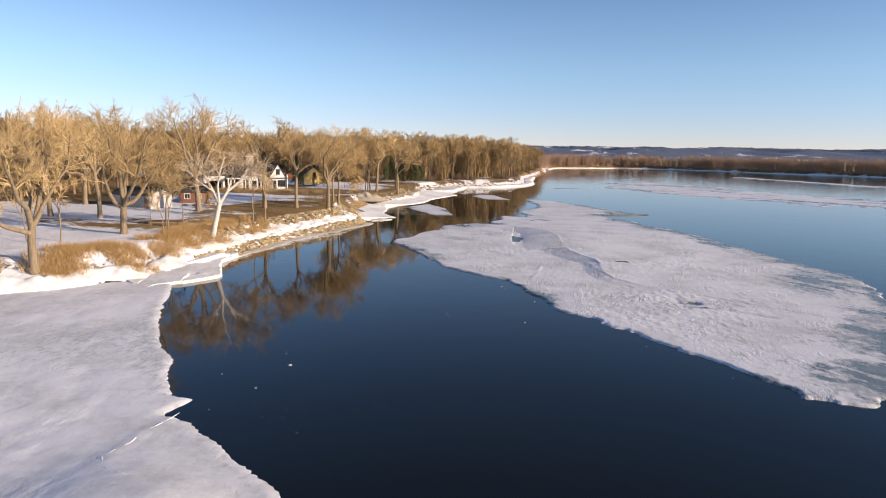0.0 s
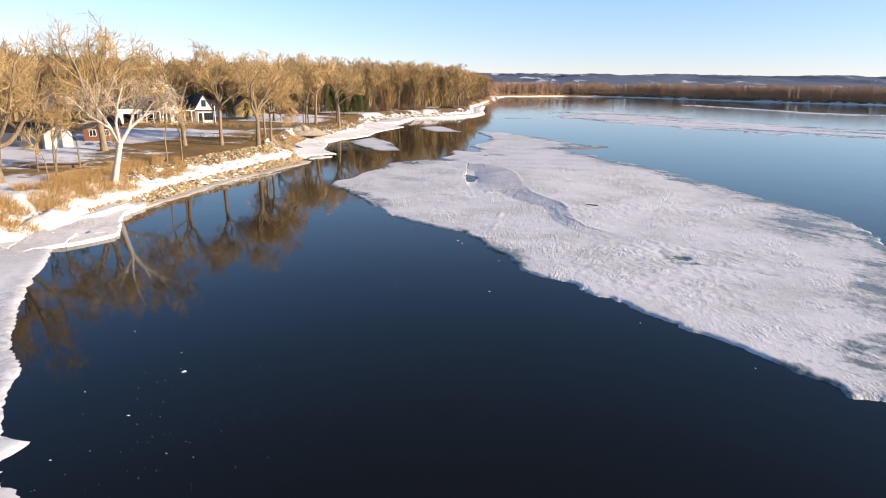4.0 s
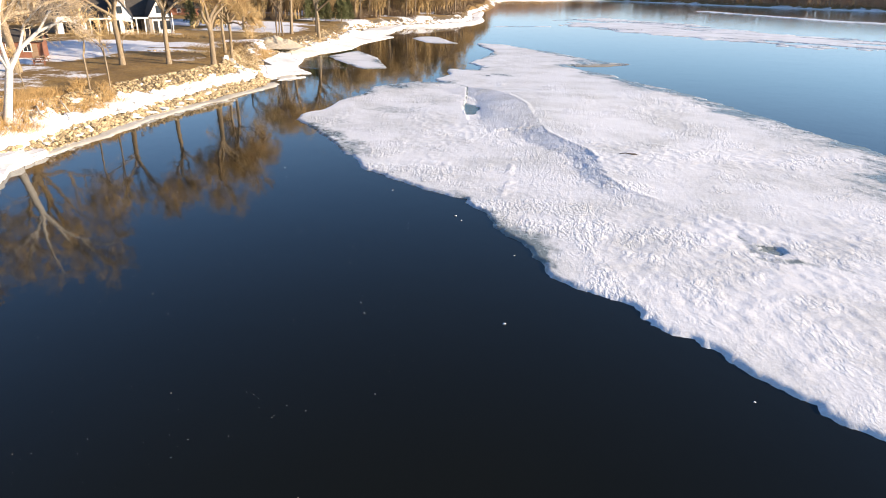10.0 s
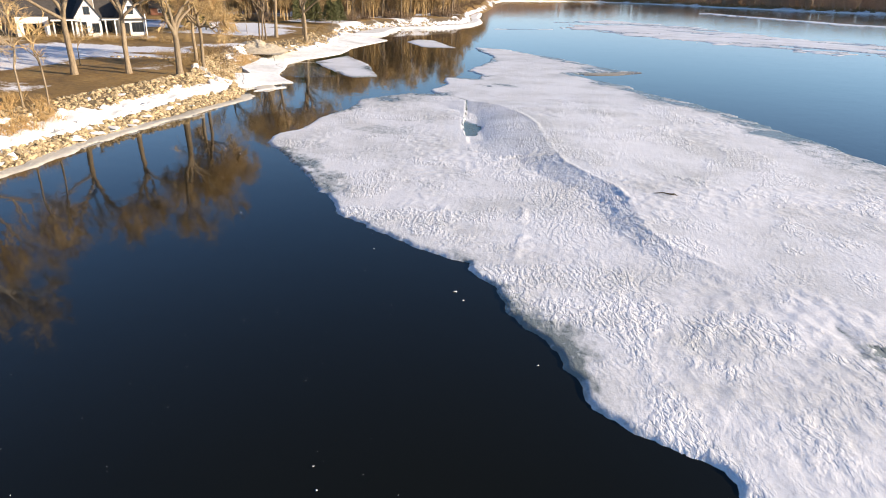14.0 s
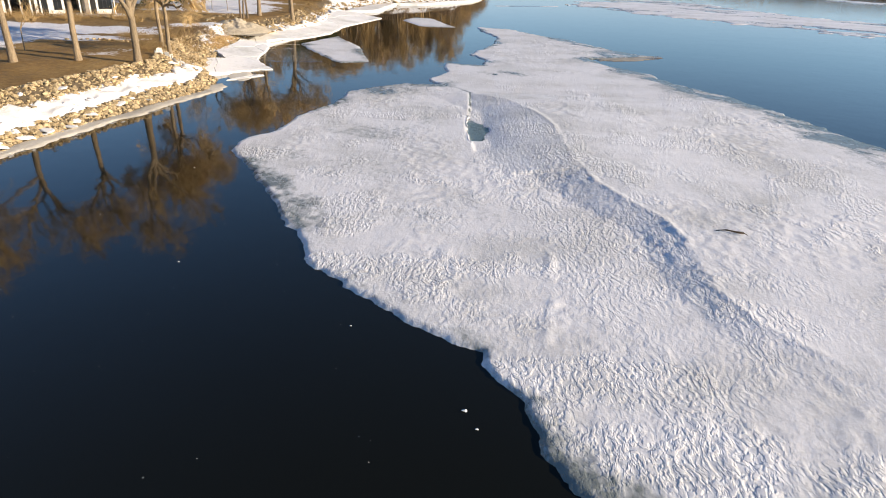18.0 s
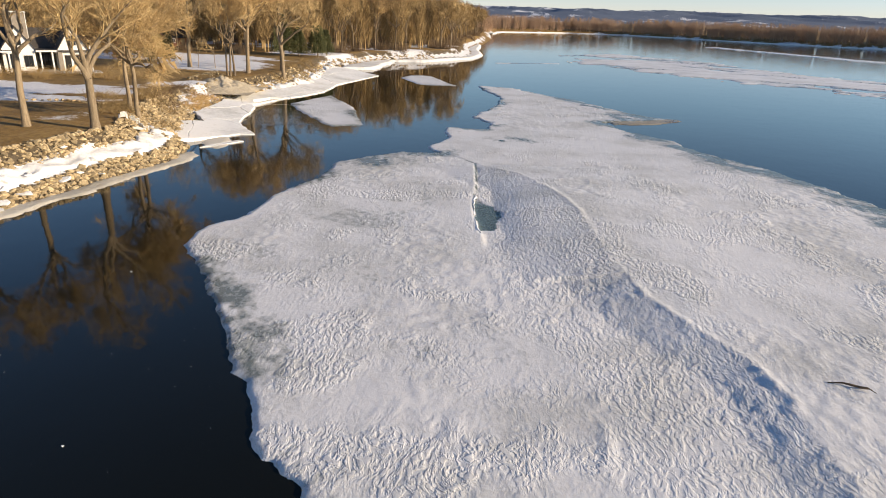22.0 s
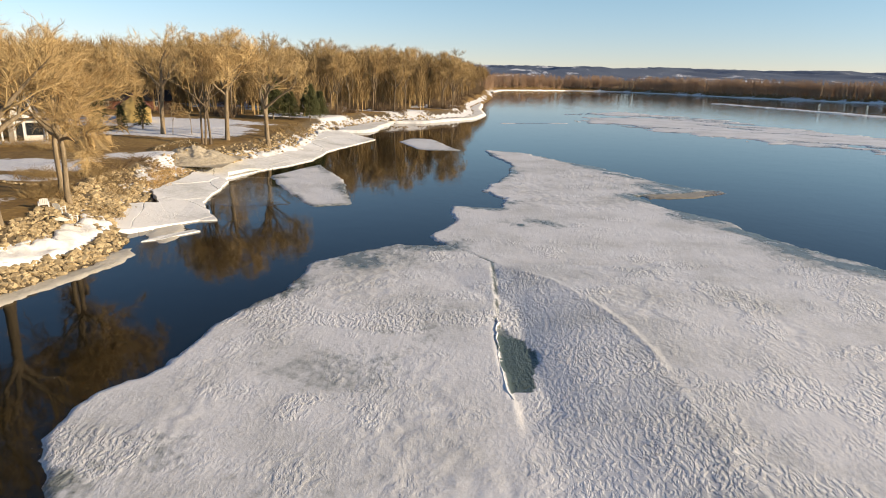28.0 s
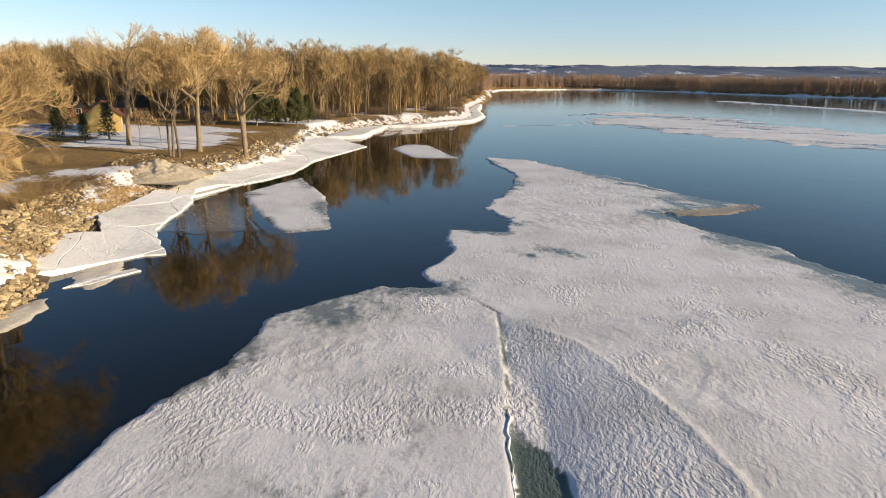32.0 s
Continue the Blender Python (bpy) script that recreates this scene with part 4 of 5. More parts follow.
WOODS_BARK = surface("woodland_bark", (0.10, 0.072, 0.046), (0.26, 0.195, 0.125), 0.5, 0.9, 0.05, 0.06, 0.25, stretch=(3, 3, 0.5))
COTTONWOODS = [tree_meshes(100 + n, 18.0, r, c, k, s, b, 9, 5600, d, width=w, twig_width=0.016, twig_length=0.85) for n, (r, c, k, s, b, d, w) in enumerate(
    [(0.46, 0.26, 5, 0.85, 12, 0.10, 0.58), (0.44, 0.34, 6, 0.72, 11, 0.0, 0.48), (0.38, 0.40, 5, 0.62, 11, 0.0, 0.40), (0.48, 0.22, 5, 0.95, 12, 0.15, 0.60), (0.36, 0.44, 5, 0.60, 10, 0.0, 0.38),
     (0.46, 0.30, 4, 0.66, 14, 0.05, 0.50)])]
BUSHY = tree_meshes(140, 16.0, 0.27, 0.44, 7, 1.0, 13, 10, 15000, 0.10, twig_length=0.95, twig_width=0.012, width=0.54)
WOODS = [tree_meshes(200 + n, 20.0, 0.23, 0.28 + 0.05 * (n % 3), 4 + n % 2, 0.62 + 0.08 * (n % 3), 7, 7, 3600, 0.05, twig_width=0.021, twig_length=1.3, sides=5, width=0.34, bark=WOODS_BARK,
                     twig=TWIG if n % 3 == 1 else BROWN_TWIG) for n in range(6)]
YOUNG = [tree_meshes(300 + n, 8.0, 0.09, 0.40, 3, 0.36, 5, 4, 300, 0.0, (0.06 - 0.12 * n, 0.05), twig_width=0.012, twig_length=0.7, sides=5) for n in range(2)]

GROVE = [  # x, y, height, which, turn
    (-47.9, 76.0, 18.5, 0, 20), (-49.5, 95.3, 17.6, 3, 130), (-54.0, 127.0, 21.5, 1, 250), (-45.4, 137.6, 18.3, 2, 40), (-39.9, 140.6, 16.8, 4, 75), (-33.5, 141.2, 17.0, 5, 215),
    (-35.6, 204.2, 18.4, 4, 300), (-48.2, 208.5, 18.8, 4, 10), (-29.8, 208.6, 18.6, 2, 160), (-31.0, 212.4, 18.5, 4, 60), (-78.5, 130.5, 18.5, 1, 60), (-62.6, 110.5, 17.0, 4, 220),
    (-71.0, 110.5, 17.5, 2, 100), (-92, 104, 19, 3, 80), (-84, 92, 18, 1, 140), (-66, 86, 15, 4, 15)]
for x, y, h, which, turn in GROVE:
    plant(COTTONWOODS[which], x, y, h / 18.0, turn, "tall bare cottonwood with a grey-brown trunk on the lawn", "lawn trees")
plant(BUSHY, -34.0, 152.2, 1.0, 40, "bushy bare tree with dense tan twigs by the fire pit", "lawn trees")
plant(BUSHY, -36.0, 154.6, 0.95, 200, "bushy bare tree with dense tan twigs by the fire pit", "lawn trees")
for dx, dy, turn in ((0, 0, 0), (0.7, 0.5, 130), (-0.6, 0.8, 250)):
    plant(WOODS[1], -37.0 + dx, 197.4 + dy, 0.86, turn, "slender bare tree in a clump above the cove", "clump of trees")
for n, (x, y, h) in enumerate([(-52.8, 87.2, 8.5), (-56.5, 86.2, 8), (-46.2, 100.6, 10), (-45.0, 98.6, 9), (-47.6, 108.4, 8.5), (-39.9, 117.3, 10), (-38.7, 119.5, 9.5), (-44, 112, 5.5), (-49, 146, 6),
                               (-46.5, 208.5, 6), (-43.5, 209.5, 6), (-50.5, 104, 8), (-43.2, 94, 7)]):
    plant(YOUNG[n % 2], x, y, h / 8.0, 57 * n, "thin young bare tree on the lawn", "young trees")


def pale_tree():
    """The white-barked tree that leans over the bank: its limbs in the plane across the view."""
    def at(u, z, v=0.0):
        return np.array([u * 0.93 - v * 0.37, u * 0.37 + v * 0.93, z])
    lines = [([(0, -0.4), (0.15, 0.6), (0.7, 3.0), (1.3, 5.6)], (0.60, 0.50, 0.44, 0.42), 0), ([(1.3, 5.6), (0.4, 7.6), (-0.9, 10.2), (-1.6, 12.6)], (0.24, 0.20, 0.13, 0.05), 0.4),
             ([(1.3, 5.6), (1.1, 8.4), (1.6, 11.0), (2.4, 13.2)], (0.20, 0.16, 0.11, 0.04), -0.8), ([(1.25, 5.4), (2.6, 7.6), (4.6, 9.3), (7.2, 10.4), (8.8, 9.8)], (0.25, 0.21, 0.16, 0.10, 0.04), 0.5),
             ([(2.6, 7.6), (3.4, 10.0), (5.2, 11.8)], (0.15, 0.11, 0.04), 1.2), ([(0.4, 7.6), (-2.0, 9.4), (-3.6, 11.4)], (0.14, 0.10, 0.04), -1.0), ([(4.6, 9.3), (6.0, 11.2), (7.8, 12.2)], (0.11, 0.08, 0.03), -0.7)]
    return [(np.array([at(u, z, v * k / max(len(p) - 1, 1)) for k, (u, z) in enumerate(p)]), np.array(r) * (0.9 if r[0] > 0.5 else 1.12)) for p, r, v in lines]


plant(tree_meshes(401, 13.5, boughs=10, sprays=7, twigs=3600, droop=0.30, bark=WHITE_BARK, twig=WHITE_TWIG, skeleton=pale_tree()), -40.2, 102.2, 1.0, 0,
      "white-barked leaning tree above the reeds", name="pale_tree", sink=0.0)

# woods along the bank and behind the houses
rng = random.Random(8)
stands = []
for _ in range(4000):
    if len(stands) >= 280:
        break
    y = rng.uniform(60, 640)
    if rng.random() < 0.58:
        y = rng.uniform(236, 640)
        row = SHORE[17:29]
        x = float(np.interp(y, [p[1] for p in row], [p[0] for p in row])) - 7 - 62 * rng.random() ** 1.5
    else:
        x, y = rng.uniform(-190, -88), rng.uniform(60, 330)
    if -48 < x and 228 < y < 252 or (x > -44 and y < 262) or math.hypot((x + 50) / 26, (y - 225) / 22) < 1 or (-90 < x < -60 and 145 < y < 245):
        continue
    if all(math.hypot(x - u, y - v) > 3.6 for u, v in stands):
        stands.append((x, y))
for n, (x, y) in enumerate(sorted(stands)):
    size = rng.uniform(0.78, 1.06) * (0.9 if y > 420 else 1.0)
    plant(WOODS[rng.randrange(6)], x, y, size, rng.uniform(0, 360), "bare tan tree in the riverside woods", "riverside woods", sink=0.3)


def far_woods(name, places, label, seed, tall, n=46, material=None):
    """Distant bare woods, joined: a stem and a fan of branches for each tree."""
    rng = np.random.default_rng(seed)
    starts, ways, widths = [], [], []
    xy = np.array(places)
    for (x, y), z in zip(places, ground_height(xy[:, 0], xy[:, 1]).tolist()):
        h = tall * rng.uniform(0.7, 1.12)
        starts.append(np.array([[x, y, z - 0.3]])), ways.append(np.array([[rng.normal(0, 0.6), rng.normal(0, 0.6), h]])), widths.append(np.array([0.26]))
        t = rng.uniform(0.15, 0.95, n)
        a, tilt = rng.uniform(0, 6.283, n), rng.uniform(0.15, 0.8, n)
        long = h * rng.uniform(0.12, 0.30, n) * (1.25 - 0.6 * t)
        starts.append(np.stack([x + rng.normal(0, 0.5, n), y + rng.normal(0, 0.5, n), z + h * t * 0.92], 1))
        ways.append(np.stack([np.sin(tilt) * np.cos(a) * long, np.sin(tilt) * np.sin(a) * long, np.cos(tilt) * long], 1))
        widths.append(rng.uniform(0.05, 0.11, n))
    v, f = needles(np.concatenate(starts), np.concatenate(ways), np.concatenate(widths))
    tagged(new(name, mesh_of(name, v, f, material or FAR_TWIG)), label, "woods", kind="stuff")


FAR_TWIG = surface("distant_twigs", (0.29, 0.19, 0.125), (0.48, 0.33, 0.22), 9.0, 0.9, 0, 2.0, 0.0)
EDGE = resample(SHORE[27:38], 1.0)
keep = EDGE[(EDGE[:, 0] < 900)]
places = []
for _ in range(4600):
    k = rng.randrange(len(keep) - 1)
    w = keep[k + 1] - keep[k]
    n = np.array([-w[1], w[0]]) / np.linalg.norm(w)
    places.append(tuple(keep[k] + n * (4 + 46 * rng.random() ** 1.6) + w * rng.gauss(0, 5)))
places = [p for p, d in zip(places, shore_distance(np.array(places)[:, 0], np.array(places)[:, 1])) if d > 3]
far_woods("far_woods", places, "brown bare woods lining the far bank", 5, 12.0)
way = np.gradient(keep, axis=0)
way /= np.linalg.norm(way, axis=1)[:, None]
aside = np.stack([-way[:, 1], way[:, 0]], 1)
width = 2.6 + 1.6 * fbm(keep[:, 0], keep[:, 1], 18, 3, 91)
rim = [keep + aside * (u - width[:, None] * v) for u, v in ((0.9, 0), (0.3, 0), (-0.4, 1), (-0.6, 1))]
band = np.concatenate([np.column_stack([q, np.full(len(q), h)]) for q, h in zip(rim, (0.60, 0.56, 0.46, -0.2))])
k = np.arange(len(keep) - 1)
band_mesh = mesh_of("far_shore_ice", band, np.concatenate([np.stack([k + a * len(keep), k + 1 + a * len(keep), k + 1 + (a + 1) * len(keep), k + (a + 1) * len(keep)], 1)[:, ::-1] for a in range(3)]), SHELF_ICE)
tagged(new("far_shore_ice", band_mesh), "thin white ledge of ice along the far bank", "shore ice", kind="structure")
places = [(-92 - 240 * rng.random() ** 1.5, rng.uniform(60, 640)) for _ in range(1100)] + [(rng.uniform(-95, -45), rng.uniform(262, 460)) for _ in range(260)]
row = SHORE[17:29]
for _ in range(900):
    y = rng.uniform(262, 640)
    places.append((float(np.interp(y, [p[1] for p in row], [p[0] for p in row])) - 12 - 110 * rng.random() ** 1.3, y))
places = [p for p in places if not (-90 < p[0] < -55 and p[1] < 250)]
far_woods("far_woods", places, "bare tan woods on the rising ground behind", 6, 17.5, 130, BROWN_TWIG)


# ---- conifers ----
def conifer_meshes(seed, height, width, count):
    rng = np.random.default_rng(seed)
    stem = tubes([(np.array([(0, 0, -0.3), (0.05, 0, height * 0.5), (0, 0.03, height)]), np.array([0.17, 0.11, 0.02]))], 6)
    t = rng.uniform(0.10, 1.0, count) ** 0.8
    a = rng.uniform(0, 6.283, count)
    whorl = np.floor(t * 11)
    lobe = 0.72 + 0.38 * np.sin(a * (3 + whorl % 3) + whorl * 2.4)
    reach = width * (1.08 - t) ** 0.75 * rng.uniform(0.2, 1.0, count) ** 0.6 * lobe
    starts = np.stack([reach * np.cos(a), reach * np.sin(a), height * t - 0.12 * reach], 1)
    ways = np.stack([np.cos(a) * 0.5, np.sin(a) * 0.5, rng.normal(-0.05, 0.18, count)], 1) + rng.normal(0, 0.18, (count, 3))
    v, f = needles(starts, ways * rng.uniform(0.5, 1.1, count)[:, None], rng.uniform(0.04, 0.10, count))
    return mesh_of("trunk", stem[0], stem[1], BARK, True), mesh_of("crown", v, f, NEEDLE)


CONIFERS = [conifer_meshes(501, 8.5, 3.4, 5200), conifer_meshes(502, 5.0, 1.3, 700)]
for x, y, s in ((-31.0, 254, 1.0), (-35.5, 252, 0.85), (-30.0, 262, 0.8), (-39, 250, 1.2)):
    plant(CONIFERS[0], x, y, s, x * 37, "dark green conifer at the edge of the woods", "conifers", "conifer")
for x, y, s in ((-56.7, 211.5, 0.95), (-55.2, 216.5, 1.25), (-61.5, 212, 1.0), (-66, 222, 1.5)):
    plant(CONIFERS[1], x, y, s, x * 53, "small dark conifer by the yellow cottage", "small conifers", "conifer")


# ---- houses ----
STUCCO = surface("white_stucco", (0.72, 0.70, 0.66), (0.84, 0.82, 0.78), 1.2, 0.9, 0.01, 0.05, 0.02)
ROOFING = surface("dark_shingles", (0.035, 0.031, 0.028), (0.085, 0.075, 0.066), 0.6, 0.85, 0.02, 0.12, 0.08)
GREY_ROOF = surface("grey_shingles", (0.14, 0.14, 0.145), (0.26, 0.26, 0.265), 0.8, 0.85, 0.02, 0.12, 0.05)
RED_ROOF = surface("red_brown_roof", (0.10, 0.035, 0.025), (0.20, 0.075, 0.05), 0.7, 0.8, 0.01, 0.1, 0.05)
RED_BRICK = surface("red_brown_siding", (0.15, 0.06, 0.035), (0.28, 0.12, 0.07), 0.4, 0.85, 0.01, 0.08, 0.05)
YELLOW = surface("yellow_siding", (0.44, 0.30, 0.10), (0.58, 0.42, 0.16), 0.6, 0.85, 0.01, 0.1, 0.04)
GREY_PAINT = surface("grey_white_siding", (0.34, 0.34, 0.34), (0.48, 0.48, 0.47), 0.6, 0.85, 0.01, 0.08, 0.04)
DARK = surface("dark_interior", (0.012, 0.012, 0.013), (0.03, 0.03, 0.03), 1.0, 0.9, 0, 0.2, 0)
BLACK_FRAME = surface("black_window_frame", (0.02, 0.02, 0.022), (0.04, 0.04, 0.042), 0.4, 0.5, 0, 0.05, 0)
WOOD = surface("weathered_wood", (0.16, 0.10, 0.06), (0.34, 0.23, 0.14), 0.5, 0.8, 0.01, 0.05, 0.1, stretch=(1, 1, 6))
WHITE_PAINT = surface("white_paint", (0.70, 0.69, 0.66), (0.82, 0.81, 0.78), 0.5, 0.55, 0.004, 0.05, 0.02)
BLUE_TARP = surface("blue_tarp", (0.05, 0.09, 0.18), (0.10, 0.16, 0.30), 0.5, 0.5, 0.02, 0.1, 0.05)
FIELDSTONE = surface("stone_facing", (0.17, 0.145, 0.12), (0.36, 0.31, 0.25), 0.35, 0.9, 0.03, 0.08, 0.05)
GLASS, g_nodes, g_links, g_p = node_material("window_glass", 0.04, 0, 0.6)
g_p.inputs["Base Color"].default_value = (0.02, 0.024, 0.028, 1)


def window(parent, x, y0, y1, z0, z1, bars=1, face="x", frame_material=None):
    """A window in a wall that faces +x (or -y): pane, frame and glazing bars."""
    def put(bm, a0, a1, b0, b1, back, front):
        return box(bm, x + back, x + front, a0, a1, b0, b1) if face == "x" else box(bm, a0, a1, x - front, x - back, b0, b1)
    pane = part("window", put(bmesh.new(), y0, y1, z0, z1, -0.05, 0.012), GLASS, parent)
    bm = bmesh.new()
    for a0, a1, b0, b1 in ((y0 - 0.1, y0, z0 - 0.1, z1 + 0.1), (y1, y1 + 0.1, z0 - 0.1, z1 + 0.1), (y0, y1, z0 - 0.1, z0), (y0, y1, z1, z1 + 0.1)):
        put(bm, a0, a1, b0, b1, -0.05, 0.06)
    for k in range(bars):
        m = y0 + (y1 - y0) * (k + 1) / (bars + 1)
        put(bm, m - 0.035, m + 0.035, z0, z1, -0.02, 0.04)
    part("window_frame", bm, frame_material or BLACK_FRAME, pane)


def gable_front(parent, x0, x1, y0, y1, base, eave, peak, over=0.3):
    """A wing whose gable end faces -y: walls, two roof slopes and white barge boards."""
    mid = (x0 + x1) / 2
    part("wall", prism(bmesh.new(), [(x0, base), (x1, base), (x1, eave), (mid, peak), (x0, eave)], y0, y1, "y"), STUCCO, parent)
    slope = (peak - eave) / (mid - x0)
    for s in (-1, 1):
        foot = mid + s * (mid - x0 + over)
        low = eave - slope * over
        part("roof", prism(bmesh.new(), [(foot, low + 0.02), (mid, peak + 0.03), (mid, peak + 0.25), (foot, low + 0.22)], y0 - over, y1, "y"), ROOFING, parent, "steep dark shingled roof slope")


def white_house():
    """The front lies along the house's own x and looks along -y, down the river."""
    house = group_at("house", -61.7, 192.0, 3.6, 34, "white stucco house with steep dark gables and stone porch", "house")
    # long body behind, its ridge along x
    # this wall's colour is kept dark to give the porch its shade
    part("wall", box(bmesh.new(), -22, 1.6, 4.5, 11.5, -0.8, 3.7), FIELDSTONE, house, "grey-brown stone wall, toned dark for the shade behind the porch")
    for s in (-1, 1):
        foot = 8 + s * 4.1
        part("roof", prism(bmesh.new(), [(foot, 3.45), (8, 6.5), (8, 6.75), (foot, 3.68)], -22.4, 2.0, "x"), ROOFING, house, "broad dark shingled roof slope")
    for x in (-21.99, 1.59):
        part("wall", prism(bmesh.new(), [(4.5, 3.7), (11.5, 3.7), (8, 6.45)], x - 0.15, x + 0.15, "x"), STUCCO, house)
    gable_front(house, -2.3, 2.3, 0, 8, -0.8, 3.5, 7.1)
    gable_front(house, -10.2, -5.6, 0, 8, -0.8, 3.7, 7.0)
    # downstream wing: skirt roof, stone piers, door and wide window, upper window
    part("skirt_roof", box(bmesh.new(), -2.6, 2.7, -0.75, -0.01, 3.2, 3.42, 0.04), ROOFING, house, "dark skirt roof over the bay")
    part("stone_pier", box(bmesh.new(), -2.4, -1.7, -0.5, -0.01, -0.8, 3.2, 0.03), FIELDSTONE, house, "grey stone pier")
    part("corner_board", box(bmesh.new(), 2.42, 2.62, -0.6, -0.4, -0.4, 4.3, 0.02), WHITE_PAINT, house)
    window(house, -0.01, -0.45, 0.45, 4.3, 5.7, 1, "y")
    window(house, -0.01, 0.0, 2.0, 0.9, 2.6, 2, "y")
    part("door", box(bmesh.new(), -1.4, -0.5, -0.06, 0.04, 0.0, 2.6), DARK, house, "dark glazed door")
    # upstream wing
    window(house, -0.01, -8.35, -7.45, 4.3, 5.6, 1, "y")
    window(house, -0.01, -9.6, -8.3, 0.3, 2.8, 1, "y")
    window(house, -0.01, -7.2, -6.1, 0.9, 2.5, 1, "y")
    # porches between and beside the wings
    for x0, x1, front, posts in ((-5.3, -2.6, -0.4, (-4.9, -3.2)), (-14.2, -9.2, -1.6, (-14.0, -12.4, -10.9, -9.4))):
        porch = part("porch_roof", box(bmesh.new(), x0 - 0.2, x1 + 0.2, front - 0.2, 4.5 if x0 > -9 else -0.35, 3.2, 3.5, 0.04), ROOFING, house, "flat dark porch roof")
        part("porch_fascia", box(bmesh.new(), x0 - 0.22, x1 + 0.22, front - 0.34, front - 0.2, 3.18, 3.44), WHITE_PAINT, porch)
        part("porch_floor", box(bmesh.new(), x0, x1, front - 0.4, 4.5 if x0 > -9 else -0.05, -0.8, 0.15), GREY_PAINT, house)
        for x in posts:
            part("porch_post", box(bmesh.new(), x - 0.12, x + 0.12, front - 0.12, front + 0.12, 0.15, 3.2, 0.02), WHITE_PAINT, house)
    part("porch_roof", box(bmesh.new(), -14.4, -10.5, -0.35, 4.5, 3.2, 3.5, 0.04), ROOFING, house, "flat dark porch roof")
    for x0, x1 in ((-4.9, -3.2), (-13.4, -11.0)):
        window(house, 4.49, x0, x1, 0.4, 2.6, 1, "y")
    # garage block with an open bay
    for x0, x1, y0, y1, z0, z1 in ((-20.0, -18.9, 0, 0.3, -0.6, 3.9), (-15.5, -14.6, 0, 0.3, -0.6, 3.9), (-18.9, -15.5, 0, 0.3, 2.7, 3.9),
                                   (-20.0, -19.7, 0.3, 6, -0.6, 3.9), (-14.9, -14.6, 0.3, 4.49, -0.6, 3.9), (-19.7, -14.9, 0.3, 4.49, 3.6, 3.9)):
        part("garage_wall", box(bmesh.new(), x0, x1, y0, y1, z0, z1), STUCCO, house, "white wall round an open garage bay")
    # near-black panel added to stand for the shade inside the bay
    part("garage_back", box(bmesh.new(), -19.7, -14.9, 4.2, 4.4, -0.6, 3.6), DARK, house)
    part("garage_coping", box(bmesh.new(), -20.15, -14.45, -0.15, 4.45, 3.9, 4.08, 0.03), ROOFING, house)
    chimney = part("chimney", box(bmesh.new(), -8.0, -6.0, 4.0, 5.6, 4.5, 9.2, 0.04), FIELDSTONE, house, "pale stone chimney")
    part("chimney_cap", box(bmesh.new(), -8.15, -5.85, 3.85, 5.75, 9.2, 9.42, 0.03), WHITE_PAINT, chimney)
    part("chimney_face", box(bmesh.new(), -5.99, -5.9, 4.0, 5.6, 4.5, 9.19), STUCCO, chimney, "white stucco flank")
    part("terrace", box(bmesh.new(), -14.5, 3.6, -3.6, -0.8, -1.0, 0.08, 0.05), GREY_PAINT, house, "low pale terrace along the front")


def shed(name, x, y, turn, long, deep, high, peak, wall, roof, label, category, windows=2, door=True):
    """A small gabled building, its ridge along its own x, its front at -y."""
    s = group_at(name, x, y, land(x, y) - 0.1, turn, label, category)
    part("wall", prism(bmesh.new(), [(-deep / 2, -0.4), (deep / 2, -0.4), (deep / 2, high), (0, peak - 0.1), (-deep / 2, high)], -long / 2, long / 2, "x"), wall, s)
    for k in (-1, 1):
        foot = k * (deep / 2 + 0.4)
        low = high - 0.4 * (peak - high) / (deep / 2)
        part("roof", prism(bmesh.new(), [(foot, low), (0, peak), (0, peak + 0.18), (foot, low + 0.16)], -long / 2 - 0.35, long / 2 + 0.35, "x"), roof, s)
    for k in range(windows):
        a = -long / 2 + long * (k + 0.7) / (windows + 0.6)
        window(s, -deep / 2 + 0.01, a - 0.5, a + 0.5, 1.0, 2.0, 1, "y", WHITE_PAINT)
    if door:
        part("door", box(bmesh.new(), long / 2 - 1.5, long / 2 - 0.6, -deep / 2 - 0.04, -deep / 2 + 0.05, 0.0, 2.05), WOOD, s)
    return s


white_house()
shed("shed", -62.5, 143.0, 20, 5.6, 4.2, 2.6, 3.9, RED_BRICK, ROOFING, "red-brown shed with white-framed windows and dark roof", "shed")
shed("shed", -67.5, 131.5, -22, 10.5, 5.0, 2.5, 3.7, GREY_PAINT, ROOFING, "long grey-white shed with a dark roof in the snow", "shed", 1)
shed("cottage", -63.4, 231.5, 114, 7.0, 6.4, 3.0, 5.4, YELLOW, RED_ROOF, "yellow cottage with a red-brown roof among trees", "cottage", 2)
shed("house", -80, 268, 24, 18, 9, 2.4, 4.8, RED_BRICK, ROOFING, "long low red-brown house behind the trees", "house", 4)
shed("house", -128, 236, 10, 18, 9, 3.2, 6.2, GREY_PAINT, GREY_ROOF, "pale house half hidden in the woods", "house", 3)


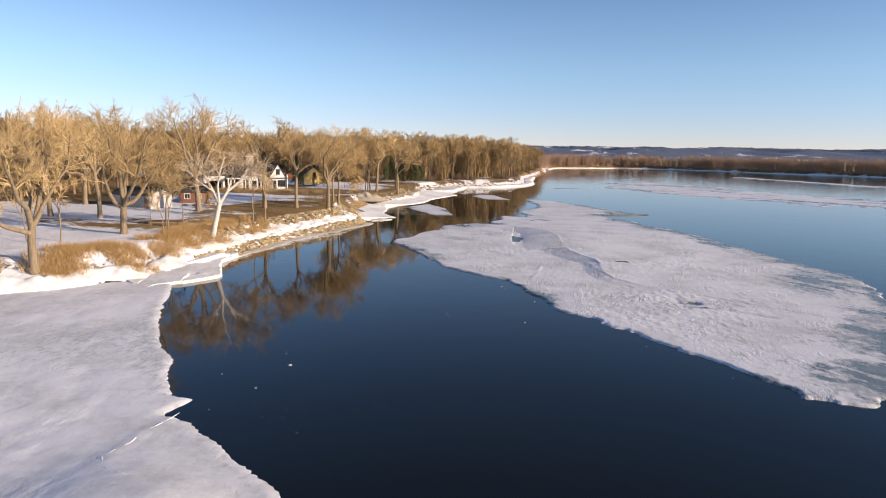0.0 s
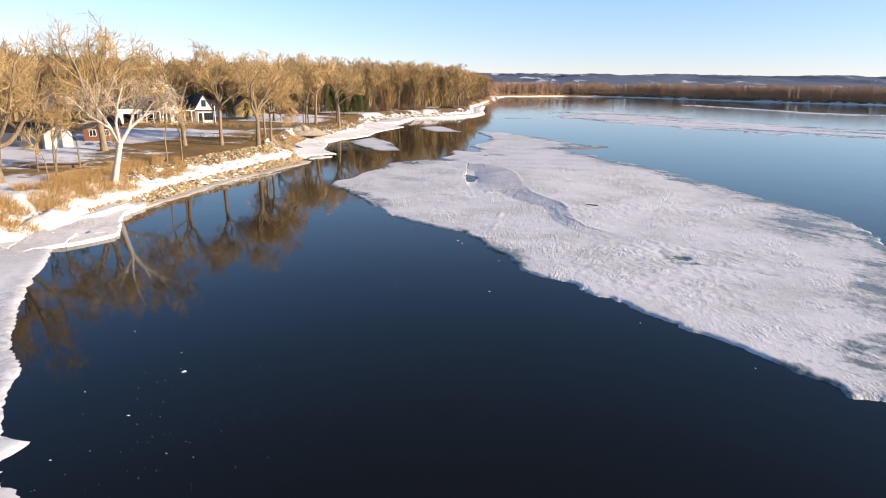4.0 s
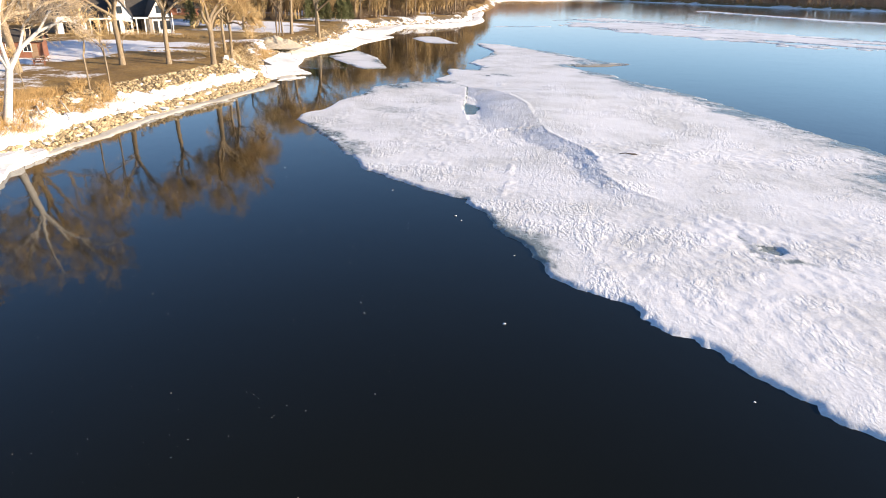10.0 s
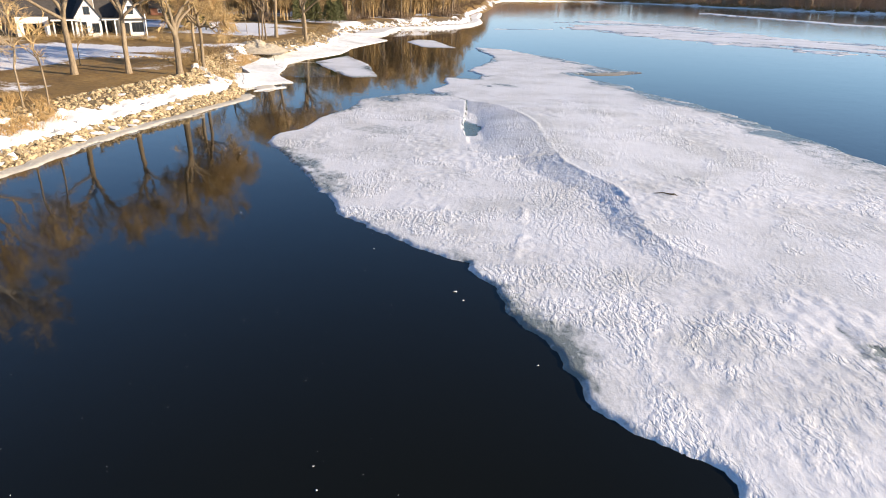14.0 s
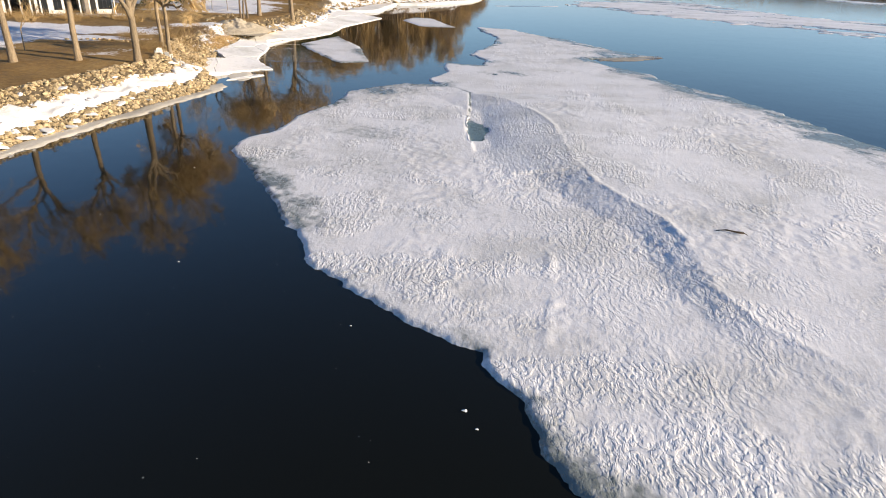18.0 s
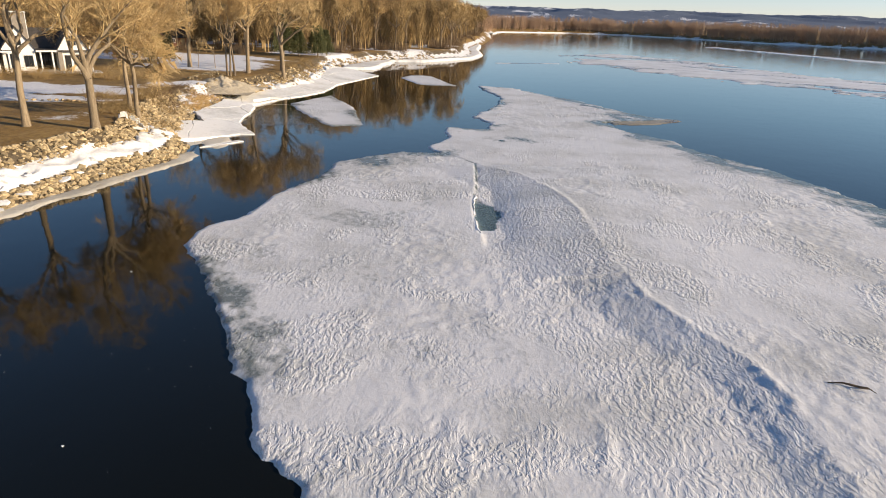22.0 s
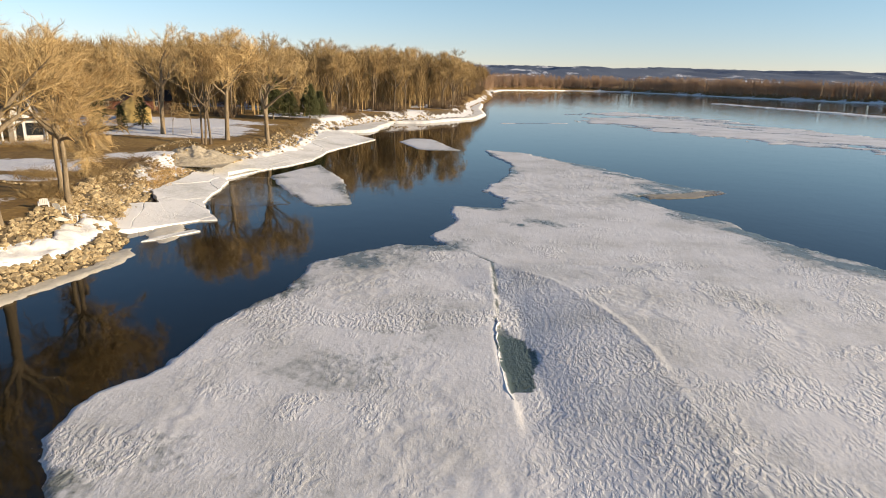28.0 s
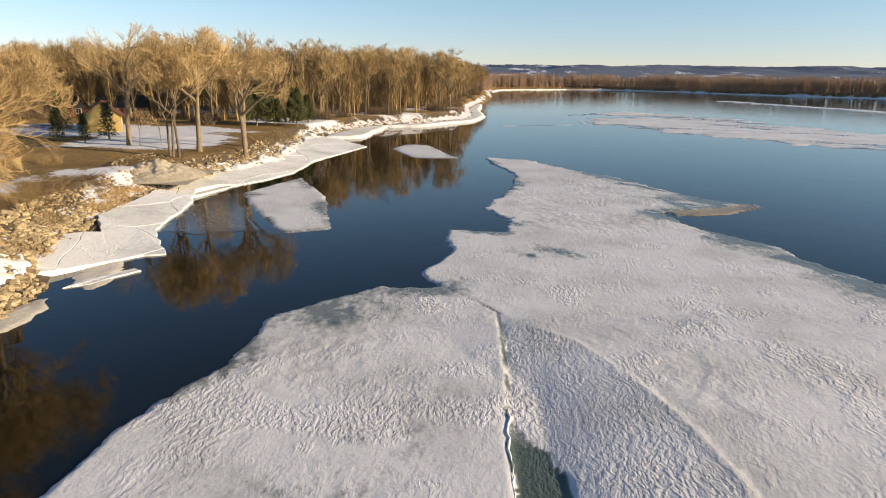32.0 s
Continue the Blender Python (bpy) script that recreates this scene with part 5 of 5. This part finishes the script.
# ---- reeds, brush ----
def tufts(name, spots, label, material, seed, height, count, spread=0.8, width=0.012, category="grass", lie=0.5):
    """Clumps of dry stalks, joined."""
    rng = np.random.default_rng(seed)
    starts, ways = [], []
    for x, y, r in spots:
        n = int(count * r * r)
        a, q = rng.uniform(0, 6.283, n), r * np.sqrt(rng.uniform(0, 1, n))
        sx, sy = x + q * np.cos(a), y + q * np.sin(a)
        starts.append(np.stack([sx, sy, ground_height(sx, sy) - 0.05], 1))
        ways.append(np.stack([rng.normal(0.1, lie, n), rng.normal(-0.05, lie, n), np.full(n, 1.0)], 1) * (height * rng.uniform(0.4, 1.1, n))[:, None])
    s, w = np.concatenate(starts), np.concatenate(ways)
    v, f = needles(s, w, np.full(len(s), width))
    tagged(new(name, mesh_of(name, v, f, material)), label, category, kind="stuff")


rng = random.Random(21)
reed_spots = []
for _ in range(420):
    r = rng.randrange(len(BANK))
    if 74 < BANK[r][1] < 118:
        p = BANK[r] + INLAND[r] * rng.uniform(3.6, 9.5)
        reed_spots.append((p[0], p[1], rng.uniform(0.8, 1.7)))
reed_spots += [(-46, 78, 2.4), (-41, 82.5, 1.6), (-39.5, 83, 1.4), (-44, 100, 2.4), (-41.5, 106, 2.6), (-43, 112, 2.4), (-41, 96, 2.0), (-48.5, 77, 1.6), (-52, 74, 1.6)]
tufts("reeds", reed_spots, "dry golden reeds and grass along the bank", REED, 31, 1.15, 130, width=0.026)
tufts("dry_grass", [(-33.6, 173, 1.5), (-34.6, 170.8, 1.3), (-35.2, 175.5, 1.6), (-36.2, 178.5, 1.4), (-35.0, 181, 1.2)], "golden dry grass above the cove", REED, 39, 0.9, 110, width=0.024)
tufts("brush_pile", [(-39.7, 172, 1.8), (-38.3, 178.4, 1.6), (-40.5, 175, 1.5), (-37.0, 168.5, 1.3)], "heaps of dark cut branches above the cove", THICKET, 41, 0.8, 70, width=0.035, category="brush pile", lie=1.7)
brush = [(-36, 153, 2.6), (-38, 156, 2.2), (-35.5, 163, 2.2), (-38.5, 166, 2.4), (-31.5, 154, 1.4), (-40, 171, 2.5), (-43, 163, 2.5), (-30, 222, 2.2), (-29, 230, 2.4), (-30, 238, 2.2), (-30.5, 206, 1.5)]
tufts("brush", brush, "brown tangled brush above the stones", BROWN_TWIG, 33, 1.3, 60, width=0.02, category="brush", lie=0.8)
hedge = [(-58.6 - 0.829 * k, 188.0 - 0.559 * k, 1.3) for k in range(0, 20, 2)] + [(-56, 186.5, 1.5), (-61.5, 181, 1.4), (-49.2, 188, 1.6), (-52, 184, 1.2), (-66, 176, 1.5)]
tufts("hedge", hedge, "bare brown shrubs below the house terrace", BROWN_TWIG, 35, 1.7, 90, width=0.018, category="hedge", lie=0.45)
# undergrowth, dense and dark-coloured to stand in for shadow among the trunks
under_wood = []
for x, y in stands + [(u - 4, w + 3) for u, w in stands if u > -100]:
    under_wood.append((x + rng.uniform(-2, 2), y + rng.uniform(-2, 2), rng.uniform(1.4, 2.8)))
tufts("undergrowth", under_wood, "brown undergrowth, coloured dark as shade at the foot of the woods", THICKET, 37, 3.0, 26, width=0.04, category="brush", lie=0.5)


# ---- small things ----
def ice_chunk(x, y, size, seed):
    rng = random.Random(seed)
    bm = bmesh.new()
    for _ in range(14):
        v = Vector((rng.gauss(0, 1), rng.gauss(0, 1), rng.gauss(0, 1))).normalized()
        bm.verts.new((v.x * size, v.y * size * 0.7, v.z * size * 0.35))
    found = bmesh.ops.convex_hull(bm, input=bm.verts)
    bmesh.ops.delete(bm, geom=[g for g in found["geom_interior"] if isinstance(g, bmesh.types.BMVert)], context="VERTS")
    me = bpy.data.meshes.new("ice_chunk")
    bm.to_mesh(me)
    bm.free()
    me.materials.append(SHELF_ICE)
    ob = tagged(new("ice_chunk", me), "small white chunk of ice floating on dark water", "ice chunk", "floating ice chunks")
    ob.location = (x, y, 0.02)


for n, (x, y, s) in enumerate([(-12.9, 54.6, 0.32), (-13.6, 50.0, 0.14), (3.9, 68.6, 0.2), (-2.9, 69.5, 0.12), (-3.2, 70.6, 0.1), (2.2, 83.0, 0.14), (-12.8, 95.8, 0.14),
                               (-3.0, 89.7, 0.14), (1.8, 84.0, 0.24), (-15.0, 46.4, 0.1), (-16.8, 52.2, 0.1), (-9.0, 44.0, 0.1), (17.5, 56.0, 0.12), (13.2, 62.6, 0.12), (-17.5, 112, 0.12),
                               (-14.0, 57.0, 0.09), (-10.6, 47.0, 0.08), (-18.0, 60.0, 0.09), (5.2, 77.0, 0.11)]):
    ice_chunk(x, y, s * 0.55, 600 + n)
rng = random.Random(44)
specks = []
for _ in range(420):
    u = rng.random()
    x, y = (-12 + rng.gauss(0, 4.5), 47 + rng.gauss(0, 8)) if u < 0.55 else (rng.uniform(-20, 0), rng.uniform(60, 125))
    s = rng.uniform(0.015, 0.05)
    specks.append((Matrix.LocRotScale((x, y, 0.005), Euler((0, 0, rng.uniform(0, 6))), (s, s * 0.7, s * 0.4)), rng.randrange(12)))
joined("ice_specks", specks, STONE_DATA, WHITE_PAINT, None, "scattered specks of floating ice")
tagged(bpy.data.objects["ice_specks"], category="ice")


def stick(name, pts, radii, label, category, material=BARK):
    v, f = tubes([(np.array(pts), np.array(radii))], 7)
    caps = [tuple(range(6, -1, -1)), tuple(len(v) - 7 + k for k in range(7))]
    return tagged(new(name, mesh_of(name, v, f.tolist() + caps, material, True)), label, category)


stick("driftwood", [(-40.8, 108, 2.7), (-39.6, 106.2, 2.95), (-38.4, 104.6, 2.6), (-37.2, 103.9, 2.2)], [0.06, 0.11, 0.10, 0.05], "bleached driftwood lying in the reeds", "driftwood", WHITE_BARK)
stick("driftwood", [(-37.2, 108, 1.7), (-38.8, 109.5, 2.6), (-40.4, 111.5, 2.9)], [0.05, 0.09, 0.05], "bleached driftwood lying in the reeds", "driftwood", WHITE_BARK)
stick("driftwood", [(-27.8, 146.2, land_height(-27.8, 146.2) + 0.12), (-29.8, 147.6, land_height(-29.8, 147.6) + 0.14), (-31.8, 149.2, land_height(-31.8, 149.2) + 0.12)], [0.10, 0.14, 0.08], "fallen trunk beside the fire pit", "driftwood")
stick("driftwood", [(-52, 107.5, 3.1), (-48.5, 109.0, 3.3), (-45.5, 110.2, 3.1)], [0.1, 0.16, 0.09], "fallen trunk on the lawn", "driftwood")


def garden_chair(x, y, turn):
    c = group_at("garden_chair", x, y, land(x, y), turn, "white slatted garden chair beside the fire pit", "chair", "fire pit chairs")
    for k in range(5):
        part("seat_slat", box(bmesh.new(), -0.32 + k * 0.13, -0.21 + k * 0.13, -0.28, 0.28, 0.34, 0.37), WHITE_PAINT, c)
        bm = box(bmesh.new(), -0.32 + k * 0.13, -0.21 + k * 0.13, 0.27, 0.30, 0.36, 1.0 - 0.03 * abs(k - 2))
        bmesh.ops.rotate(bm, verts=bm.verts, cent=(0, 0.28, 0.36), matrix=Matrix.Rotation(-0.3, 3, "X"))
        part("back_slat", bm, WHITE_PAINT, c)
    for sx in (-0.37, 0.37):
        part("arm", box(bmesh.new(), sx - 0.07, sx + 0.07, -0.38, 0.32, 0.56, 0.59, 0.008), WHITE_PAINT, c)
        for sy in (-0.30, 0.26):
            part("leg", box(bmesh.new(), sx - 0.04, sx + 0.04, sy - 0.04, sy + 0.04, 0.0, 0.56), WHITE_PAINT, c)


for x, y, turn in ((-33.8, 147.9, 215), (-33.0, 148.7, 180), (-32.0, 148.6, 160)):
    garden_chair(x, y, turn)
fire = group_at("fire_pit", -32.7, 146.2, land(-32.7, 146.2), 0, "ring of stones round a dark fire pit", "fire pit")
part("ash_bed", bmesh.ops.create_circle((fb := bmesh.new()), cap_ends=True, segments=20, radius=0.75, matrix=pose(0, 0, 0.06)) and fb, DARK, fire)
for k in range(13):
    a = k * 6.283 / 13
    under(fire, "ring_stone", STONES[k % 12], at=Matrix.LocRotScale((0.85 * math.cos(a), 0.85 * math.sin(a), 0.1), Euler((0, 0, a)), (0.34, 0.3, 0.3)))


def picnic_table(x, y, turn, material, label):
    t = group_at("picnic_table", x, y, land(x, y), turn, label, "table")
    for k in range(5):
        part("top_board", box(bmesh.new(), -0.9, 0.9, -0.38 + k * 0.155, -0.24 + k * 0.155, 0.72, 0.76), material, t)
    for sy in (-0.72, 0.72):
        part("bench_board", box(bmesh.new(), -0.9, 0.9, sy - 0.13, sy + 0.13, 0.42, 0.46), material, t)
    for sx in (-0.65, 0.65):
        part("cross_beam", box(bmesh.new(), sx - 0.04, sx + 0.04, -0.8, 0.8, 0.36, 0.42), material, t)
        for s in (-1, 1):
            bm = box(bmesh.new(), sx - 0.04, sx + 0.04, s * 0.45 - 0.05, s * 0.45 + 0.05, 0.0, 0.74)
            bmesh.ops.rotate(bm, verts=bm.verts, cent=(sx, s * 0.45, 0.37), matrix=Matrix.Rotation(s * 0.45, 3, "X"))
            part("leg", bm, material, t)


picnic_table(-55.5, 134.5, 25, RED_BRICK, "red-brown picnic table by the shed")
picnic_table(-57.5, 138.5, 70, WOOD, "weathered picnic table beside the shed")


def covered_heap(x, y, size, label):
    bm = bmesh.new()
    bmesh.ops.create_icosphere(bm, subdivisions=3, radius=1, matrix=Matrix.Diagonal((size, size * 0.6, size * 0.45, 1)))
    for v in bm.verts:
        v.co += v.co.normalized() * 0.16 * size * noise.noise(v.co * 1.7 / size)
        v.co.z = max(v.co.z, -0.1)
    me = bpy.data.meshes.new("covered_heap")
    bm.to_mesh(me)
    bm.free()
    me.materials.append(BLUE_TARP)
    ob = tagged(new("covered_heap", me), label, "tarp", "covered heaps")
    ob.location = (x, y, land(x, y))


covered_heap(-58.5, 136.2, 1.3, "blue-grey tarp over a heap beside the shed")
covered_heap(-60.0, 134.0, 0.9, "blue-grey tarp over a heap beside the shed")


def gravel_mound(x, y, r, h):
    bm = bmesh.new()
    bmesh.ops.create_grid(bm, x_segments=64, y_segments=64, size=r)
    for v in bm.verts:
        d = v.co.xy.length / r
        v.co.z = h * max(0, 1 - d) ** 0.8 + (0.5 * noise.noise(v.co * 0.7) + 0.3 * noise.noise(v.co * 2.1)) * max(0, 1 - d * d) - 0.25 * d
    me = bpy.data.meshes.new("gravel_mound")
    bm.to_mesh(me)
    bm.free()
    me.materials.append(SAND)
    me.polygons.foreach_set("use_smooth", [True] * len(me.polygons))
    ob = tagged(new("gravel_mound", me), "mound of pale dumped gravel above the cove", "mound")
    ob.location = (x, y, land(x, y) - 0.35)


SAND = surface("dirty_snow_gravel", (0.32, 0.26, 0.18), (0.64, 0.56, 0.43), 0.5, 0.9, 0.14, 0.15, 0.02)
gravel_mound(-36.4, 189.5, 6.4, 1.9)
rng = random.Random(71)
pile = []
for _ in range(260):
    a, q = rng.uniform(0, 6.283), 5.0 * math.sqrt(rng.random())
    x, y, s = -36.4 + q * math.cos(a), 189.5 + q * math.sin(a), rng.uniform(0.12, 0.4)
    pile.append((Matrix.LocRotScale((x, y, land(x, y) - 0.15 + 1.9 * (1 - q / 6.4) ** 0.8), Euler((rng.random(), rng.random(), a)), (s, s, s)), rng.randrange(12)))
joined("mound_stones", pile, STONE_DATA, ROCK_PILE, None, "pale stones strewn over the gravel mound")
tagged(bpy.data.objects["mound_stones"], category="stones")


def planting_bed(x, y, turn, long, deep):
    b = group_at("planting_bed", x, y, land(x, y) - 0.05, turn, "low timber-edged bed of brown soil in the snow", "garden bed")
    part("soil", box(bmesh.new(), -long / 2, long / 2, -deep / 2, deep / 2, -0.2, 0.22, 0.05), DIRT, b)
    for s in (-1, 1):
        part("edging", box(bmesh.new(), -long / 2 - 0.1, long / 2 + 0.1, s * deep / 2 - 0.1, s * deep / 2 + 0.1, -0.2, 0.32, 0.02), WOOD, b)
        part("edging", box(bmesh.new(), s * long / 2 - 0.1, s * long / 2 + 0.1, -deep / 2 + 0.1, deep / 2 - 0.1, -0.2, 0.31, 0.02), WOOD, b)


DIRT = surface("brown_soil", (0.07, 0.045, 0.028), (0.16, 0.11, 0.07), 0.4, 0.95, 0.05, 0.06, 0.05)
planting_bed(-51.5, 109.5, 18, 6.5, 3.0)

# a stone wall across the lawn
wall = group_at("stone_row", 0, 0, 0, 0, "row of dark edging stones across the lawn", "stones")
for k in range(26):
    x, y = -50 + k * 0.72, 157.5 + 1.1 * math.sin(k * 0.35) + k * 0.12
    under(wall, "stone", STONES[k % 12], at=Matrix.LocRotScale((x, y, land(x, y) + 0.08), Euler((0, 0, k)), (0.7, 0.5, 0.5)))

SLABS = []
for n in range(6):
    me = STONES[n].copy()
    me.materials[0] = SHELF_ICE
    SLABS.append(me)


def floe_top(x, y):
    p = np.array([float(x)]), np.array([float(y)])
    return float(floe_shape(p[0], p[1], np.array([0.15]), np.zeros(1), np.array([9.0]))[0][0])


# the stones that lie nearest the camera's way, one by one
for m, which in near_stones:
    under(riprap, "boulder", STONES[which], at=m)

# broken slabs along the lead and the crest of the big floe
floe = bpy.data.objects["ice_floe"]
rng = random.Random(61)
edge = np.array([p for p in resample(LEAD, 0.28) if 118.5 < p[1] < 133.5])
edge[:, 0] += -0.08 + 0.11 * fbm(edge[:, 1], edge[:, 1] * 0 + 3.0, 1.6, 4, 87, 0.7)
lip = np.column_stack([edge, [floe_top(x - 0.3, y) - 0.03 for x, y in edge]])
swell = np.clip(0.045 + 0.035 * fbm(edge[:, 1], edge[:, 1] * 0, 1.1, 3, 88, 0.7), 0.02, 0.09) * np.interp(edge[:, 1], [118.5, 121, 130, 133.5], [0.3, 1, 1, 0.3])
v, f = tubes([(lip, swell)], 7)
under(floe, "ice_lip", mesh_of("ice_lip", v, f, SHELF_ICE, True), "thin white upturned lip of ice along the lead")
for n, (a, b) in enumerate(zip(CRACK[:-1], CRACK[1:])):
    for k in range(2):
        u = (k + 0.5) / 2
        x, y = a[0] + (b[0] - a[0]) * u, a[1] + (b[1] - a[1]) * u
        at = Matrix.LocRotScale((x, y, 0.17 + 0.85 * math.exp(-(((x + 13.5) / 4.8) ** 2 + ((y - 34) / 6) ** 2))), Euler((0, rng.uniform(-0.1, 0.1), math.atan2(b[1] - a[1], b[0] - a[0]))), (rng.uniform(0.7, 1.0), rng.uniform(0.06, 0.11), rng.uniform(0.06, 0.10)))
        under(bpy.data.objects["bay_ice"], "ice_slab", SLABS[(n + k) % 6], at=at)
# blocks of ice pushed up on the stones
rows = np.nonzero((BANK[:, 1] > 93) & (BANK[:, 1] < 150))[0]
for n in range(54):
    k = rng.choice(list(rows))
    p = BANK[k] + INLAND[k] * rng.choice((rng.uniform(1.9, 3.0), rng.uniform(4.4, 5.6), rng.uniform(0.2, 1.2)))
    size = rng.uniform(0.5, 1.5)
    ob = tagged(new("ice_block", SLABS[n % 6]), "block of white ice pushed up on the stones", "ice block", "ice blocks")
    ob.matrix_basis = Matrix.LocRotScale((p[0], p[1], land(p[0], p[1]) + 0.22), Euler((rng.gauss(0, 0.15), rng.gauss(0, 0.15), rng.uniform(0, 6))), (size * 1.3, size, rng.uniform(0.35, 0.6)))
LOG_X, LOG_Y = 18.1, 100.0
top = floe_top(LOG_X, LOG_Y)
v, f = tubes([(np.array([(-1.1, 0.5, 0.0), (-0.4, 0.25, 0.15), (0.3, -0.1, 0.12), (1.0, -0.2, 0.0)]), np.array([0.03, 0.06, 0.075, 0.04])),
              (np.array([(0.2, -0.05, 0.12), (0.6, -0.4, 0.25), (0.9, -0.75, 0.12)]), np.array([0.05, 0.04, 0.02]))], 7)
log = tagged(new("log", mesh_of("log", v, f, DIRT, True)), "dark forked driftwood branch lying on the snowy floe", "log")
log.location = (LOG_X, LOG_Y, top + 0.02)
log.scale = (0.75, 0.75, 0.75)
